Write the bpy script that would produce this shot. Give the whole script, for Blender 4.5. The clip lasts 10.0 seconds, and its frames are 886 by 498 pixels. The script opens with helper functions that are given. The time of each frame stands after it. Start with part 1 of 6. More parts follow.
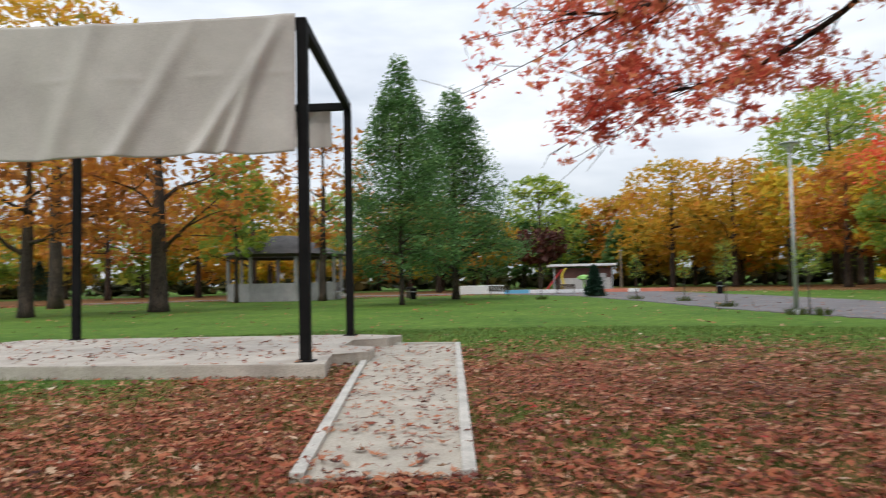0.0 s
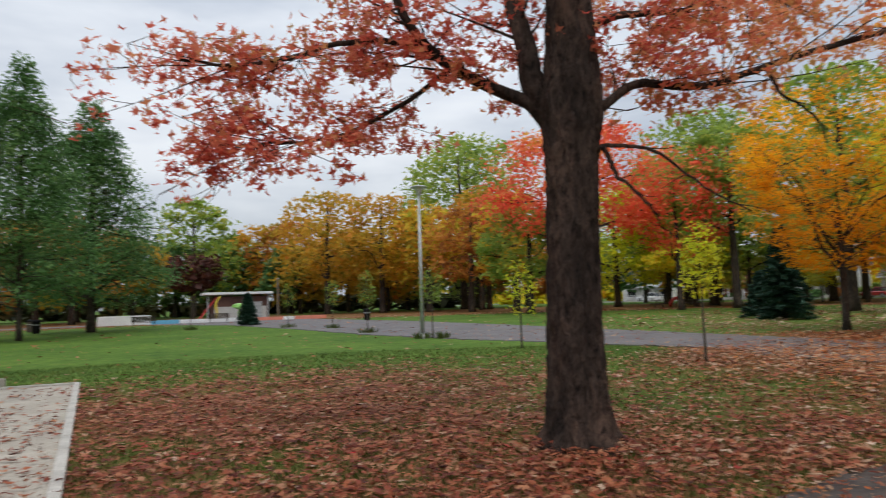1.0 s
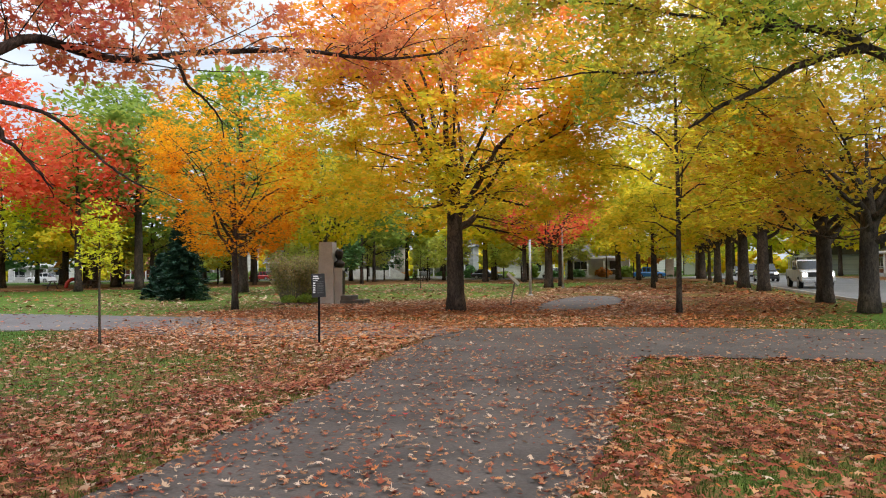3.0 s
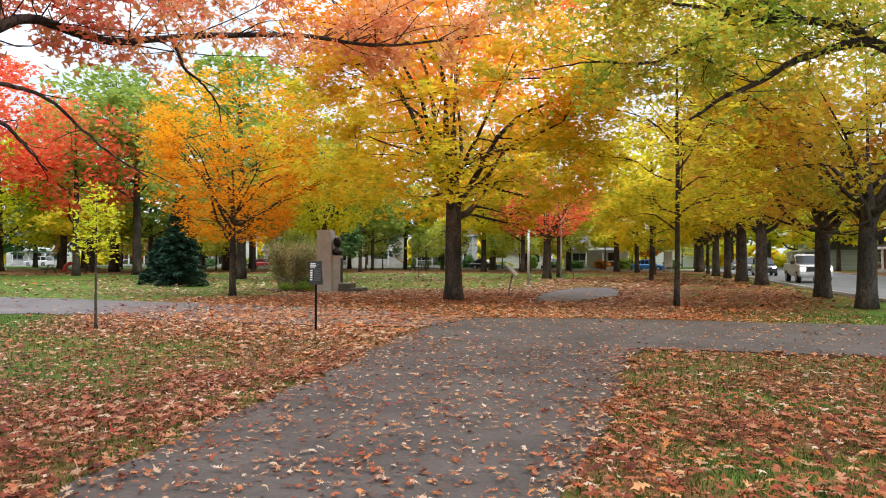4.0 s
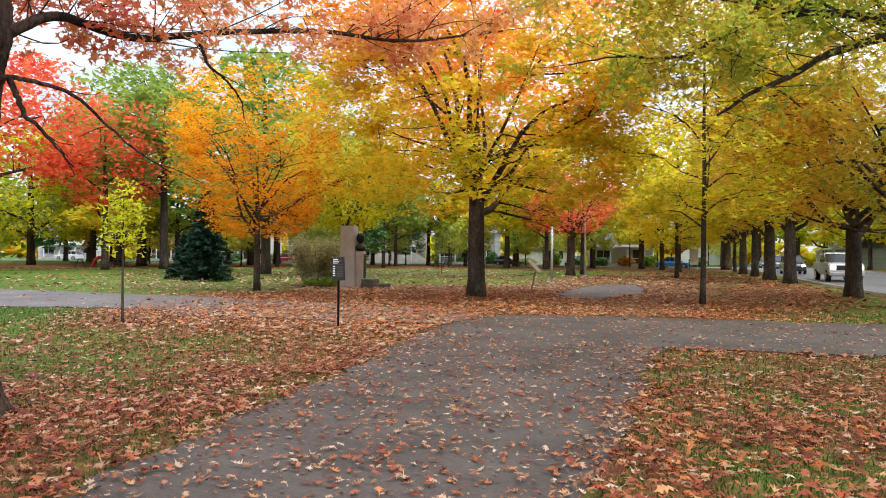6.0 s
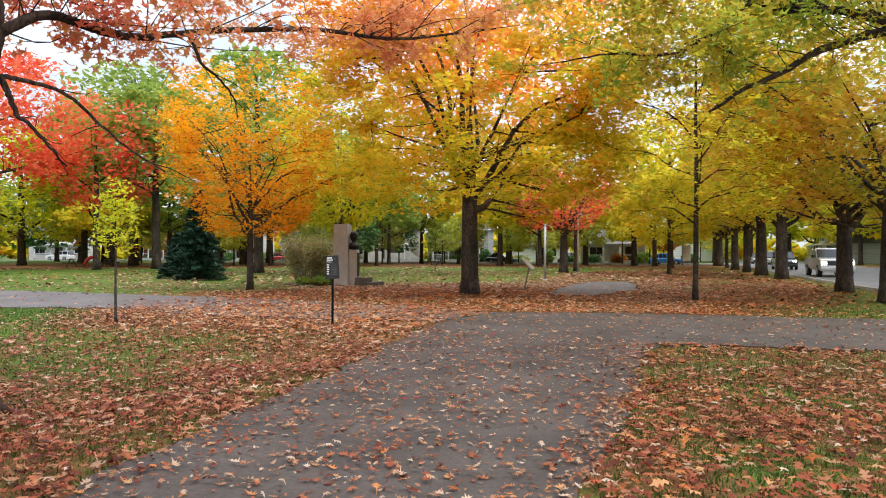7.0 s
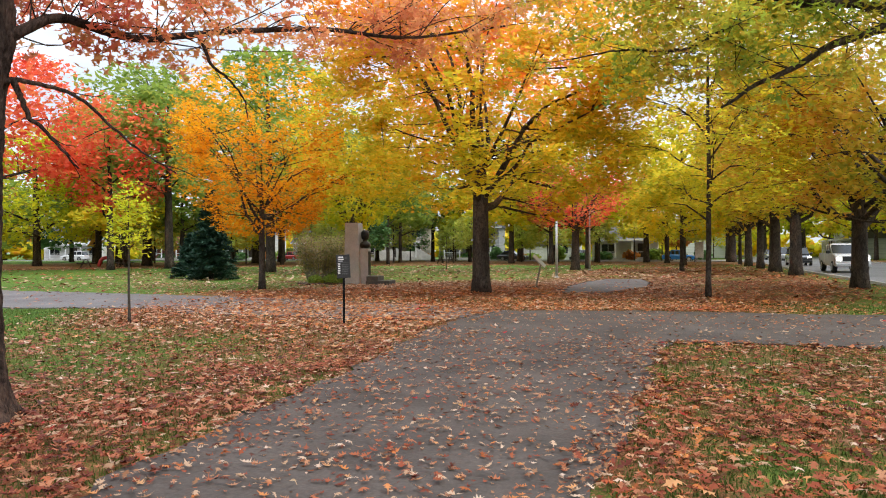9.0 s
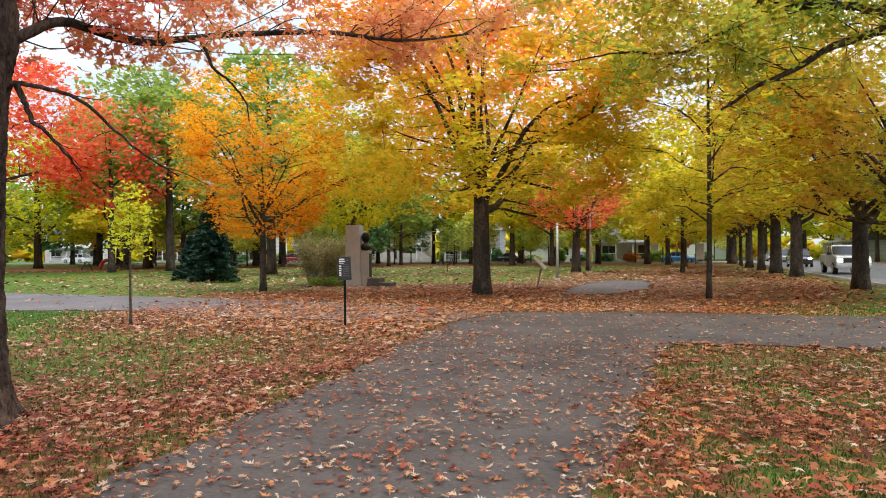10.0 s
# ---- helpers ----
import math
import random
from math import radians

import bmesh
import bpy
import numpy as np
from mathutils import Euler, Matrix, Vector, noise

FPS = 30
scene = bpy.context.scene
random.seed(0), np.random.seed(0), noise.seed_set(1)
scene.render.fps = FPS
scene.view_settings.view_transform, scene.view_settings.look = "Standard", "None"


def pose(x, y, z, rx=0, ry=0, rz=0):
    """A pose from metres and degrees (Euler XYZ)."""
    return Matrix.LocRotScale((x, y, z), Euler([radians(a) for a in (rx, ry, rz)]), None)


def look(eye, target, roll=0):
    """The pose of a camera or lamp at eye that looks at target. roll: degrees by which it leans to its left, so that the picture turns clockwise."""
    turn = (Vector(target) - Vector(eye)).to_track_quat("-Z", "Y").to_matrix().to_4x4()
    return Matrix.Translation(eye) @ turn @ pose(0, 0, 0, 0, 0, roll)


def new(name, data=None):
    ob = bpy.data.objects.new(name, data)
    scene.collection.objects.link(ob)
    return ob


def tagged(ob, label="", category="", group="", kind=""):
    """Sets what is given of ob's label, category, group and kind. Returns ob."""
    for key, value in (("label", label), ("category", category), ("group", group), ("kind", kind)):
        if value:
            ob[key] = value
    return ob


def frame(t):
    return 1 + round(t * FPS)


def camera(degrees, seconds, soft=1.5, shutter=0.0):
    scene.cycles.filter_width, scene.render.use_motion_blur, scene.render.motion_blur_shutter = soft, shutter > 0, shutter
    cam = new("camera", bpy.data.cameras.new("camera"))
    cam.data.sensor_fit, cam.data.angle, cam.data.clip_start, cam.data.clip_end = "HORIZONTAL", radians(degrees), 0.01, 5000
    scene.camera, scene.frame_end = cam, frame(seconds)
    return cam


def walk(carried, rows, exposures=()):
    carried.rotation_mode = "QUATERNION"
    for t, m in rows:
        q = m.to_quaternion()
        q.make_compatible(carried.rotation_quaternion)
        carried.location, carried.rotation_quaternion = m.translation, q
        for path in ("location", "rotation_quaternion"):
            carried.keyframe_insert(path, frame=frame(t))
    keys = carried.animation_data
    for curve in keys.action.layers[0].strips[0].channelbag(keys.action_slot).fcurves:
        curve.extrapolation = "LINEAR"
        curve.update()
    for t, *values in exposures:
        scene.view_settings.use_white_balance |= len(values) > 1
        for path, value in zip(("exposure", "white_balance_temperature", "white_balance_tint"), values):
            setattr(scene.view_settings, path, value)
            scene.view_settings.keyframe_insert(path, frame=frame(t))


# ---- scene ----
cam = camera(65.48, 10.0, soft=1.05, shutter=0.24)
# seconds, x, y, z, heading to the left of +y, pitch up, roll
ROWS = [
    (0.0, -0.494, 0.596, 1.434, 8.60, 2.72, -1.18),
    (0.2, -0.396, 0.377, 1.463, 2.40, 3.56, -1.51),
    (0.5, -0.249, 0.159, 1.496, -7.22, 4.32, -1.98),
    (1.0, -0.059, 0.102, 1.511, -19.15, 4.26, -1.79),
    (1.2, -0.039, 0.074, 1.514, -25.00, 4.10, -1.32),
    (1.5, -0.034, 0.013, 1.516, -32.69, 3.90, -0.73),
    (2.0, -0.112, -0.045, 1.514, -46.16, 3.63, -0.89),
    (2.5, -0.114, 0.006, 1.504, -58.66, 3.42, -0.69),
    (2.7, -0.102, 0.003, 1.497, -62.40, 2.69, -0.74),
    (3.0, -0.065, -0.003, 1.490, -65.86, 1.71, -0.67),
    (4.5, -0.009, -0.005, 1.485, -65.65, 0.61, 0.49),
    (5.0, 0.018, 0.002, 1.490, -64.96, 0.51, 0.64),
    (5.5, 0.029, -0.001, 1.496, -63.82, 0.56, 0.60),
    (7.0, 0.004, 0.009, 1.489, -64.60, 0.33, 0.11),
    (7.5, -0.009, 0.003, 1.502, -64.14, 0.23, 0.01),
    (8.0, -0.009, 0.002, 1.504, -64.07, 0.20, -0.08),
    (8.5, -0.001, 0.002, 1.499, -64.00, 0.20, -0.15),
    (9.0, 0.023, 0.008, 1.501, -63.66, 0.16, -0.26),
    (9.5, 0.025, 0.013, 1.487, -63.73, 0.30, -0.35),
    (10.0, 0.000, -0.000, 1.500, -63.60, 0.33, -0.34),
]


def aim(x, y, z, yaw, pitch, roll):
    a, b = radians(yaw), radians(pitch)
    ahead = (x - 10 * math.sin(a) * math.cos(b), y + 10 * math.cos(a) * math.cos(b), z + 10 * math.sin(b))
    return look((x, y, z), ahead, roll)


walk(cam, [(t, aim(*rest)) for t, *rest in ROWS], exposures=[(0, 0.15), (0.5, 0.06), (1.0, -0.13), (1.6, -0.28), (2.1, 0.0), (2.6, 0.38), (3.2, 0.56), (4.4, 0.84), (6.5, 0.74), (10, 0.70)])

# ---- world and light: an overcast autumn day ----
world = bpy.data.worlds.new("overcast_sky")
world.use_nodes = True
scene.world = world
wn, wl = world.node_tree.nodes, world.node_tree.links
wn.clear()
w_out = wn.new("ShaderNodeOutputWorld")
w_bg = wn.new("ShaderNodeBackground")
w_bg.inputs["Strength"].default_value = 1.0
w_sky = wn.new("ShaderNodeTexSky")
w_sky.sky_type = "NISHITA"
w_sky.sun_disc = False
w_sky.sun_elevation, w_sky.sun_rotation = radians(38), radians(200)
w_dim = wn.new("ShaderNodeVectorMath")
w_dim.operation = "SCALE"
w_dim.inputs["Scale"].default_value = 0.10
w_co = wn.new("ShaderNodeTexCoord")
w_map = wn.new("ShaderNodeMapping")
w_map.inputs["Scale"].default_value = (1.0, 1.0, 3.4)
w_noise = wn.new("ShaderNodeTexNoise")
w_noise.inputs["Scale"].default_value = 2.3
w_noise.inputs["Detail"].default_value = 5.0
w_noise.inputs["Roughness"].default_value = 0.5
w_ramp = wn.new("ShaderNodeValToRGB")
scene.cycles.diffuse_bounces = 8
w_ramp.color_ramp.elements[0].position, w_ramp.color_ramp.elements[0].color = 0.36, (0.42, 0.465, 0.535, 1)
w_ramp.color_ramp.elements[1].position, w_ramp.color_ramp.elements[1].color = 0.64, (0.77, 0.795, 0.83, 1)
w_mix = wn.new("ShaderNodeMix")
w_mix.data_type = "RGBA"
w_mix.inputs[0].default_value = 0.88
wl.new(w_co.outputs["Generated"], w_map.inputs["Vector"])
wl.new(w_map.outputs["Vector"], w_noise.inputs["Vector"])
wl.new(w_noise.outputs["Fac"], w_ramp.inputs["Fac"])
wl.new(w_sky.outputs["Color"], w_dim.inputs[0])
wl.new(w_dim.outputs["Vector"], w_mix.inputs[6])
wl.new(w_ramp.outputs["Color"], w_mix.inputs[7])
w_sep = wn.new("ShaderNodeSeparateXYZ")
w_up = wn.new("ShaderNodeMapRange")
w_up.inputs[1].default_value, w_up.inputs[2].default_value, w_up.inputs[3].default_value, w_up.inputs[4].default_value = 0.0, 1.0, 1.0, 2.25
w_lift = wn.new("ShaderNodeVectorMath")
w_lift.operation = "SCALE"
wl.new(w_co.outputs["Generated"], w_sep.inputs[0])
wl.new(w_sep.outputs["Z"], w_up.inputs[0])
wl.new(w_mix.outputs[2], w_lift.inputs[0])
wl.new(w_up.outputs[0], w_lift.inputs["Scale"])
wl.new(w_lift.outputs["Vector"], w_bg.inputs["Color"])
wl.new(w_bg.outputs["Background"], w_out.inputs["Surface"])

sun_data = bpy.data.lights.new("sun", "SUN")
sun_data.energy, sun_data.angle, sun_data.color = 1.1, radians(25), (1.0, 0.96, 0.9)
sun = new("sun", sun_data)
sun.matrix_world = look((0, 0, 60), (20, 55, -15))


# ---- materials ----
def material(name):
    m = bpy.data.materials.new(name)
    m.use_nodes = True
    n, l = m.node_tree.nodes, m.node_tree.links
    return m, n, l, n["Principled BSDF"]


def ramp_node(n, stops):
    r = n.new("ShaderNodeValToRGB")
    e = r.color_ramp.elements
    while len(e) < len(stops):
        e.new(0.5)
    for k, (p, c) in enumerate(stops):
        e[k].position, e[k].color = p, (*c, 1)
    return r


def noise_node(n, l, scale, detail=4.0, rough=0.55, stretch=None, space="Object"):
    co = n.new("ShaderNodeTexCoord")
    t = n.new("ShaderNodeTexNoise")
    t.inputs["Scale"].default_value, t.inputs["Detail"].default_value, t.inputs["Roughness"].default_value = scale, detail, rough
    if stretch:
        mp = n.new("ShaderNodeMapping")
        mp.inputs["Scale"].default_value = stretch
        l.new(co.outputs[space], mp.inputs["Vector"])
        l.new(mp.outputs["Vector"], t.inputs["Vector"])
    else:
        l.new(co.outputs[space], t.inputs["Vector"])
    return t


def mix_node(n, l, fac, a, b, mode="MIX"):
    m = n.new("ShaderNodeMix")
    m.data_type, m.blend_type = "RGBA", mode
    for sock, v in ((m.inputs[0], fac), (m.inputs[6], a), (m.inputs[7], b)):
        if isinstance(v, (int, float)):
            sock.default_value = v
        elif isinstance(v, tuple):
            sock.default_value = (*v, 1)
        else:
            l.new(v, sock)
    return m.outputs[2]


def bump_node(n, l, height, strength, distance, bsdf):
    b = n.new("ShaderNodeBump")
    b.inputs["Strength"].default_value, b.inputs["Distance"].default_value = strength, distance
    l.new(height, b.inputs["Height"])
    l.new(b.outputs["Normal"], bsdf.inputs["Normal"])


def surface(name, c1, c2, scale=6.0, rough=0.8, metal=0.0, bump=0.2, dist=0.01, fine=60.0, stretch=None):
    """Two scales of variation between two colours, with a fine relief."""
    m, n, l, b = material(name)
    big = noise_node(n, l, scale, 5, 0.6, stretch)
    small = noise_node(n, l, fine, 3, 0.6, stretch)
    r = ramp_node(n, [(0.32, c1), (0.68, c2)])
    l.new(big.outputs["Fac"], r.inputs["Fac"])
    grain = ramp_node(n, [(0.3, (0.72, 0.72, 0.72)), (0.7, (1.12, 1.12, 1.12))])
    l.new(small.outputs["Fac"], grain.inputs["Fac"])
    l.new(mix_node(n, l, 1.0, r.outputs["Color"], grain.outputs["Color"], "MULTIPLY"), b.inputs["Base Color"])
    b.inputs["Roughness"].default_value, b.inputs["Metallic"].default_value = rough, metal
    bump_node(n, l, small.outputs["Fac"], bump, dist, b)
    return m


def leaf_material(name, stops, rough=0.55, glow=0.62, patch=0.35, patch_size=0.35, zstops=None, zrange=(2, 10), gain=1.25, along="Z"):
    """Leaves that differ one by one, and in patches through the crown; some light comes through them."""
    stops = [(q, tuple(min(0.95, gain * v) for v in c)) for q, c in stops]
    zstops = [(q, tuple(min(0.95, gain * v) for v in c)) for q, c in zstops] if zstops else None
    m, n, l, b = material(name)
    geo = n.new("ShaderNodeNewGeometry")
    nz = noise_node(n, l, patch_size, 3, 0.6)
    add = n.new("ShaderNodeMath")
    add.operation = "MULTIPLY_ADD"
    sub = n.new("ShaderNodeMath")
    sub.operation = "MULTIPLY_ADD"
    l.new(nz.outputs["Fac"], sub.inputs[0])
    sub.inputs[1].default_value, sub.inputs[2].default_value = 2.4 * patch * 2, -1.2 * patch * 2 + 0.5 * patch
    l.new(geo.outputs["Random Per Island"], add.inputs[0])
    add.inputs[1].default_value = 1 - patch
    l.new(sub.outputs[0], add.inputs[2])
    r = ramp_node(n, stops)
    l.new(add.outputs[0], r.inputs["Fac"])
    col = r.outputs["Color"]
    if zstops:
        sep = n.new("ShaderNodeSeparateXYZ")
        co = n.new("ShaderNodeTexCoord")
        l.new(co.outputs["Object"], sep.inputs[0])
        mr = n.new("ShaderNodeMapRange")
        mr.inputs[1].default_value, mr.inputs[2].default_value = zrange
        wob = n.new("ShaderNodeMath")
        wob.operation = "MULTIPLY_ADD"
        l.new(nz.outputs["Fac"], wob.inputs[0])
        wob.inputs[1].default_value = 5.0
        l.new(sep.outputs[along], wob.inputs[2])
        l.new(wob.outputs[0], mr.inputs[0])
        r2 = ramp_node(n, zstops)
        l.new(add.outputs[0], r2.inputs["Fac"])
        col = mix_node(n, l, mr.outputs[0], col, r2.outputs["Color"])
    l.new(col, b.inputs["Base Color"])
    b.inputs["Roughness"].default_value = rough
    b.inputs["Specular IOR Level"].default_value = 0.22
    tr = n.new("ShaderNodeBsdfTranslucent")
    l.new(col, tr.inputs["Color"])
    ms = n.new("ShaderNodeMixShader")
    ms.inputs[0].default_value = glow
    l.new(b.outputs[0], ms.inputs[1])
    l.new(tr.outputs[0], ms.inputs[2])
    l.new(ms.outputs[0], n["Material Output"].inputs["Surface"])
    return m


def bark_material(name, dark, light, scale=5.0, depth=0.05):
    """Upright uneven ridges, with paler and darker patches of weathering."""
    m, n, l, b = material(name)
    ridge = noise_node(n, l, scale * 3.0, 6, 0.68, (1, 1, 0.38))
    ridge.inputs["Distortion"].default_value = 0.9
    fine = noise_node(n, l, scale * 11, 4, 0.7, (1, 1, 0.5))
    stain = noise_node(n, l, 1.7, 5, 0.62, (1, 1, 0.45))
    s = n.new("ShaderNodeMath")
    s.operation = "MULTIPLY_ADD"
    l.new(fine.outputs["Fac"], s.inputs[0])
    s.inputs[1].default_value = 0.45
    l.new(ridge.outputs["Fac"], s.inputs[2])
    r = ramp_node(n, [(0.56, dark), (0.70, tuple(0.45 * (a + c) for a, c in zip(dark, light))), (0.86, light)])
    l.new(s.outputs[0], r.inputs["Fac"])
    g = ramp_node(n, [(0.32, (0.5, 0.5, 0.5)), (0.5, (0.95, 0.93, 0.92)), (0.70, (1.9, 1.7, 1.55))])
    l.new(stain.outputs["Fac"], g.inputs["Fac"])
    l.new(mix_node(n, l, 1.0, r.outputs["Color"], g.outputs["Color"], "MULTIPLY"), b.inputs["Base Color"])
    b.inputs["Roughness"].default_value = 0.92
    b.inputs["Specular IOR Level"].default_value = 0.2
    bump_node(n, l, s.outputs[0], 0.9, depth, b)
    return m


BARK_OAK = bark_material("bark_oak", (0.012, 0.008, 0.007), (0.100, 0.068, 0.054), 4.0, 0.07)
BARK_GREY = bark_material("bark_grey", (0.026, 0.021, 0.018), (0.10, 0.084, 0.07), 6, 0.03)
BARK_DARK = bark_material("bark_dark", (0.022, 0.018, 0.015), (0.105, 0.085, 0.070), 6, 0.03)
BARK_YOUNG = bark_material("bark_young", (0.035, 0.030, 0.024), (0.11, 0.095, 0.075), 14, 0.01)

RED_OAK = leaf_material("leaves_red_oak", [(0.0, (0.42, 0.060, 0.045)), (0.30, (0.58, 0.13, 0.085)), (0.58, (0.62, 0.21, 0.12)), (0.80, (0.58, 0.29, 0.12)), (1.0, (0.42, 0.30, 0.09))], patch=0.35, patch_size=0.3,
                        zstops=[(0.0, (0.60, 0.20, 0.09)), (0.35, (0.68, 0.30, 0.13)), (0.7, (0.70, 0.38, 0.15)), (1.0, (0.55, 0.40, 0.10))], zrange=(2.9, 5.6), along="X", gain=1.2)
GREEN_OAK = leaf_material("leaves_green_oak", [(0.0, (0.19, 0.32, 0.045)), (0.4, (0.35, 0.41, 0.05)), (0.65, (0.50, 0.43, 0.05)), (0.9, (0.57, 0.38, 0.05)), (1.0, (0.50, 0.24, 0.05))], patch=0.38, patch_size=0.6, gain=1.18)
MAPLE = leaf_material("leaves_maple", [(0.0, (0.28, 0.34, 0.03)), (0.45, (0.50, 0.44, 0.03)), (0.8, (0.64, 0.44, 0.035)), (1.0, (0.64, 0.30, 0.04))],
                      zstops=[(0.0, (0.62, 0.40, 0.03)), (0.4, (0.70, 0.32, 0.05)), (0.8, (0.68, 0.22, 0.07)), (1.0, (0.60, 0.17, 0.07))], zrange=(8.2, 13.2), patch_size=0.3, gain=1.5, glow=0.68)
ORANGE = leaf_material("leaves_orange", [(0.0, (0.48, 0.20, 0.015)), (0.4, (0.67, 0.325, 0.018)), (0.75, (0.72, 0.385, 0.018)), (1.0, (0.64, 0.44, 0.02))], gain=1.4)
YELLOW = leaf_material("leaves_yellow_green", [(0.0, (0.29, 0.345, 0.03)), (0.5, (0.52, 0.46, 0.035)), (0.85, (0.62, 0.46, 0.04)), (1.0, (0.62, 0.32, 0.045))], gain=1.5, glow=0.68)
PALE = leaf_material("leaves_pale_green", [(0.0, (0.30, 0.38, 0.09)), (0.5, (0.48, 0.52, 0.12)), (1.0, (0.64, 0.58, 0.15))], patch=0.35, patch_size=0.2, gain=1.4, glow=0.7)
LIME = leaf_material("leaves_lime", [(0.0, (0.30, 0.38, 0.03)), (1.0, (0.62, 0.56, 0.03))], patch=0.2, gain=1.45)
RED = leaf_material("leaves_red", [(0.0, (0.74, 0.085, 0.05)), (0.4, (0.83, 0.165, 0.085)), (0.75, (0.83, 0.27, 0.10)), (1.0, (0.66, 0.44, 0.08))], patch_size=0.16, patch=0.40, gain=1.05, glow=0.68)
ROW_MAPLE = leaf_material("leaves_row_maple", [(0.0, (0.28, 0.30, 0.035)), (0.4, (0.49, 0.38, 0.04)), (0.7, (0.57, 0.34, 0.045)), (1.0, (0.46, 0.19, 0.04))], patch=0.45, gain=1.35, glow=0.66)
RUST = leaf_material("leaves_rust", [(0.0, (0.20, 0.09, 0.035)), (0.5, (0.42, 0.17, 0.04)), (0.85, (0.52, 0.25, 0.045)), (1.0, (0.50, 0.32, 0.05))], patch=0.45, patch_size=0.2, gain=1.35)
GREEN = leaf_material("leaves_green", [(0.0, (0.045, 0.105, 0.034)), (0.6, (0.10, 0.19, 0.062)), (1.0, (0.18, 0.27, 0.09))], glow=0.45, patch=0.35, gain=1.4)
OLIVE = leaf_material("leaves_olive", [(0.0, (0.09, 0.15, 0.03)), (0.6, (0.19, 0.25, 0.045)), (1.0, (0.34, 0.31, 0.05))], glow=0.55, patch=0.4, patch_size=0.2, gain=1.75)
GOLD = leaf_material("leaves_gold", [(0.0, (0.19, 0.19, 0.03)), (0.35, (0.42, 0.28, 0.035)), (0.7, (0.55, 0.31, 0.04)), (1.0, (0.50, 0.19, 0.04))], patch=0.45, patch_size=0.15, gain=1.3)
MAROON = leaf_material("leaves_maroon", [(0.0, (0.05, 0.018, 0.015)), (1.0, (0.13, 0.05, 0.035))], glow=0.2)
NEEDLE = leaf_material("spruce_needles", [(0.0, (0.010, 0.030, 0.018)), (0.6, (0.022, 0.062, 0.036)), (1.0, (0.045, 0.10, 0.06))], glow=0.08, patch=0.3, gain=1.0)
UNDERGROWTH = leaf_material("undergrowth_leaves", [(0.0, (0.018, 0.022, 0.010)), (0.6, (0.045, 0.045, 0.018)), (1.0, (0.12, 0.085, 0.03))], glow=0.4, patch=0.4, patch_size=0.1, gain=1.7)
FALLEN = leaf_material("fallen_oak_leaves", [(0.0, (0.05, 0.012, 0.008)), (0.20, (0.14, 0.030, 0.016)), (0.42, (0.27, 0.062, 0.030)), (0.62, (0.38, 0.120, 0.052)), (0.78, (0.46, 0.23, 0.125)), (0.89, (0.30, 0.085, 0.036)), (0.96, (0.26, 0.065, 0.030)), (1.0, (0.48, 0.022, 0.028))], glow=0.1, patch=0.14, patch_size=0.8, rough=0.6, gain=1.0)
FALLEN_ORANGE = leaf_material("fallen_maple_leaves", [(0.0, (0.17, 0.045, 0.016)), (0.35, (0.42, 0.115, 0.030)), (0.65, (0.56, 0.20, 0.058)), (0.86, (0.56, 0.32, 0.15)), (0.95, (0.44, 0.09, 0.03)), (1.0, (0.55, 0.03, 0.04))], glow=0.1, patch=0.15, patch_size=0.7, rough=0.6, gain=1.0)
FALLEN_DRY = leaf_material("dry_pale_leaves", [(0.0, (0.20, 0.085, 0.04)), (0.3, (0.36, 0.20, 0.11)), (0.7, (0.50, 0.34, 0.225)), (0.93, (0.62, 0.47, 0.36)), (0.97, (0.40, 0.24, 0.09)), (1.0, (0.52, 0.03, 0.045))], glow=0.1, patch=0.1, patch_size=0.9, rough=0.7, gain=1.0)
GRASS = leaf_material("grass_blades", [(0.0, (0.045, 0.075, 0.014)), (0.6, (0.090, 0.138, 0.026)), (1.0, (0.20, 0.20, 0.055))], glow=0.35, patch=0.3, patch_size=0.5, gain=1.0)

STEEL_BLACK = surface("black_painted_steel", (0.006, 0.006, 0.006), (0.012, 0.011, 0.011), 3, 0.75, 0.0, 0.05, 0.002, 80)
STEEL_BLACK.node_tree.nodes["Principled BSDF"].inputs["Specular IOR Level"].default_value = 0.1
CANVAS = surface("canvas_cream", (0.41, 0.37, 0.335), (0.53, 0.485, 0.44), 0.9, 0.85, 0, 0.15, 0.004, 90)
CONCRETE = surface("concrete_pale", (0.36, 0.315, 0.265), (0.52, 0.465, 0.395), 1.6, 0.85, 0, 0.25, 0.006, 40)
SAND = surface("sand_pale", (0.36, 0.32, 0.26), (0.50, 0.45, 0.37), 1.3, 0.95, 0, 0.5, 0.012, 55)
BOARD = surface("painted_board", (0.40, 0.375, 0.33), (0.58, 0.55, 0.49), 2.5, 0.7, 0, 0.2, 0.004, 45)
PATH = surface("worn_asphalt", (0.053, 0.042, 0.036), (0.108, 0.087, 0.076), 0.9, 0.85, 0, 0.6, 0.012, 24)
PATH_PALE = surface("pale_asphalt", (0.12, 0.11, 0.112), (0.18, 0.168, 0.17), 0.5, 0.85, 0, 0.4, 0.008, 70)
ROAD = surface("road_asphalt", (0.15, 0.15, 0.155), (0.21, 0.21, 0.215), 0.25, 0.85, 0, 0.3, 0.006, 60)
KERB = surface("kerb_concrete", (0.35, 0.34, 0.32), (0.50, 0.49, 0.46), 2, 0.85, 0, 0.2, 0.005, 40)
GALV = surface("galvanised_steel", (0.38, 0.39, 0.39), (0.55, 0.56, 0.56), 4, 0.5, 0.3, 0.05, 0.002, 60)
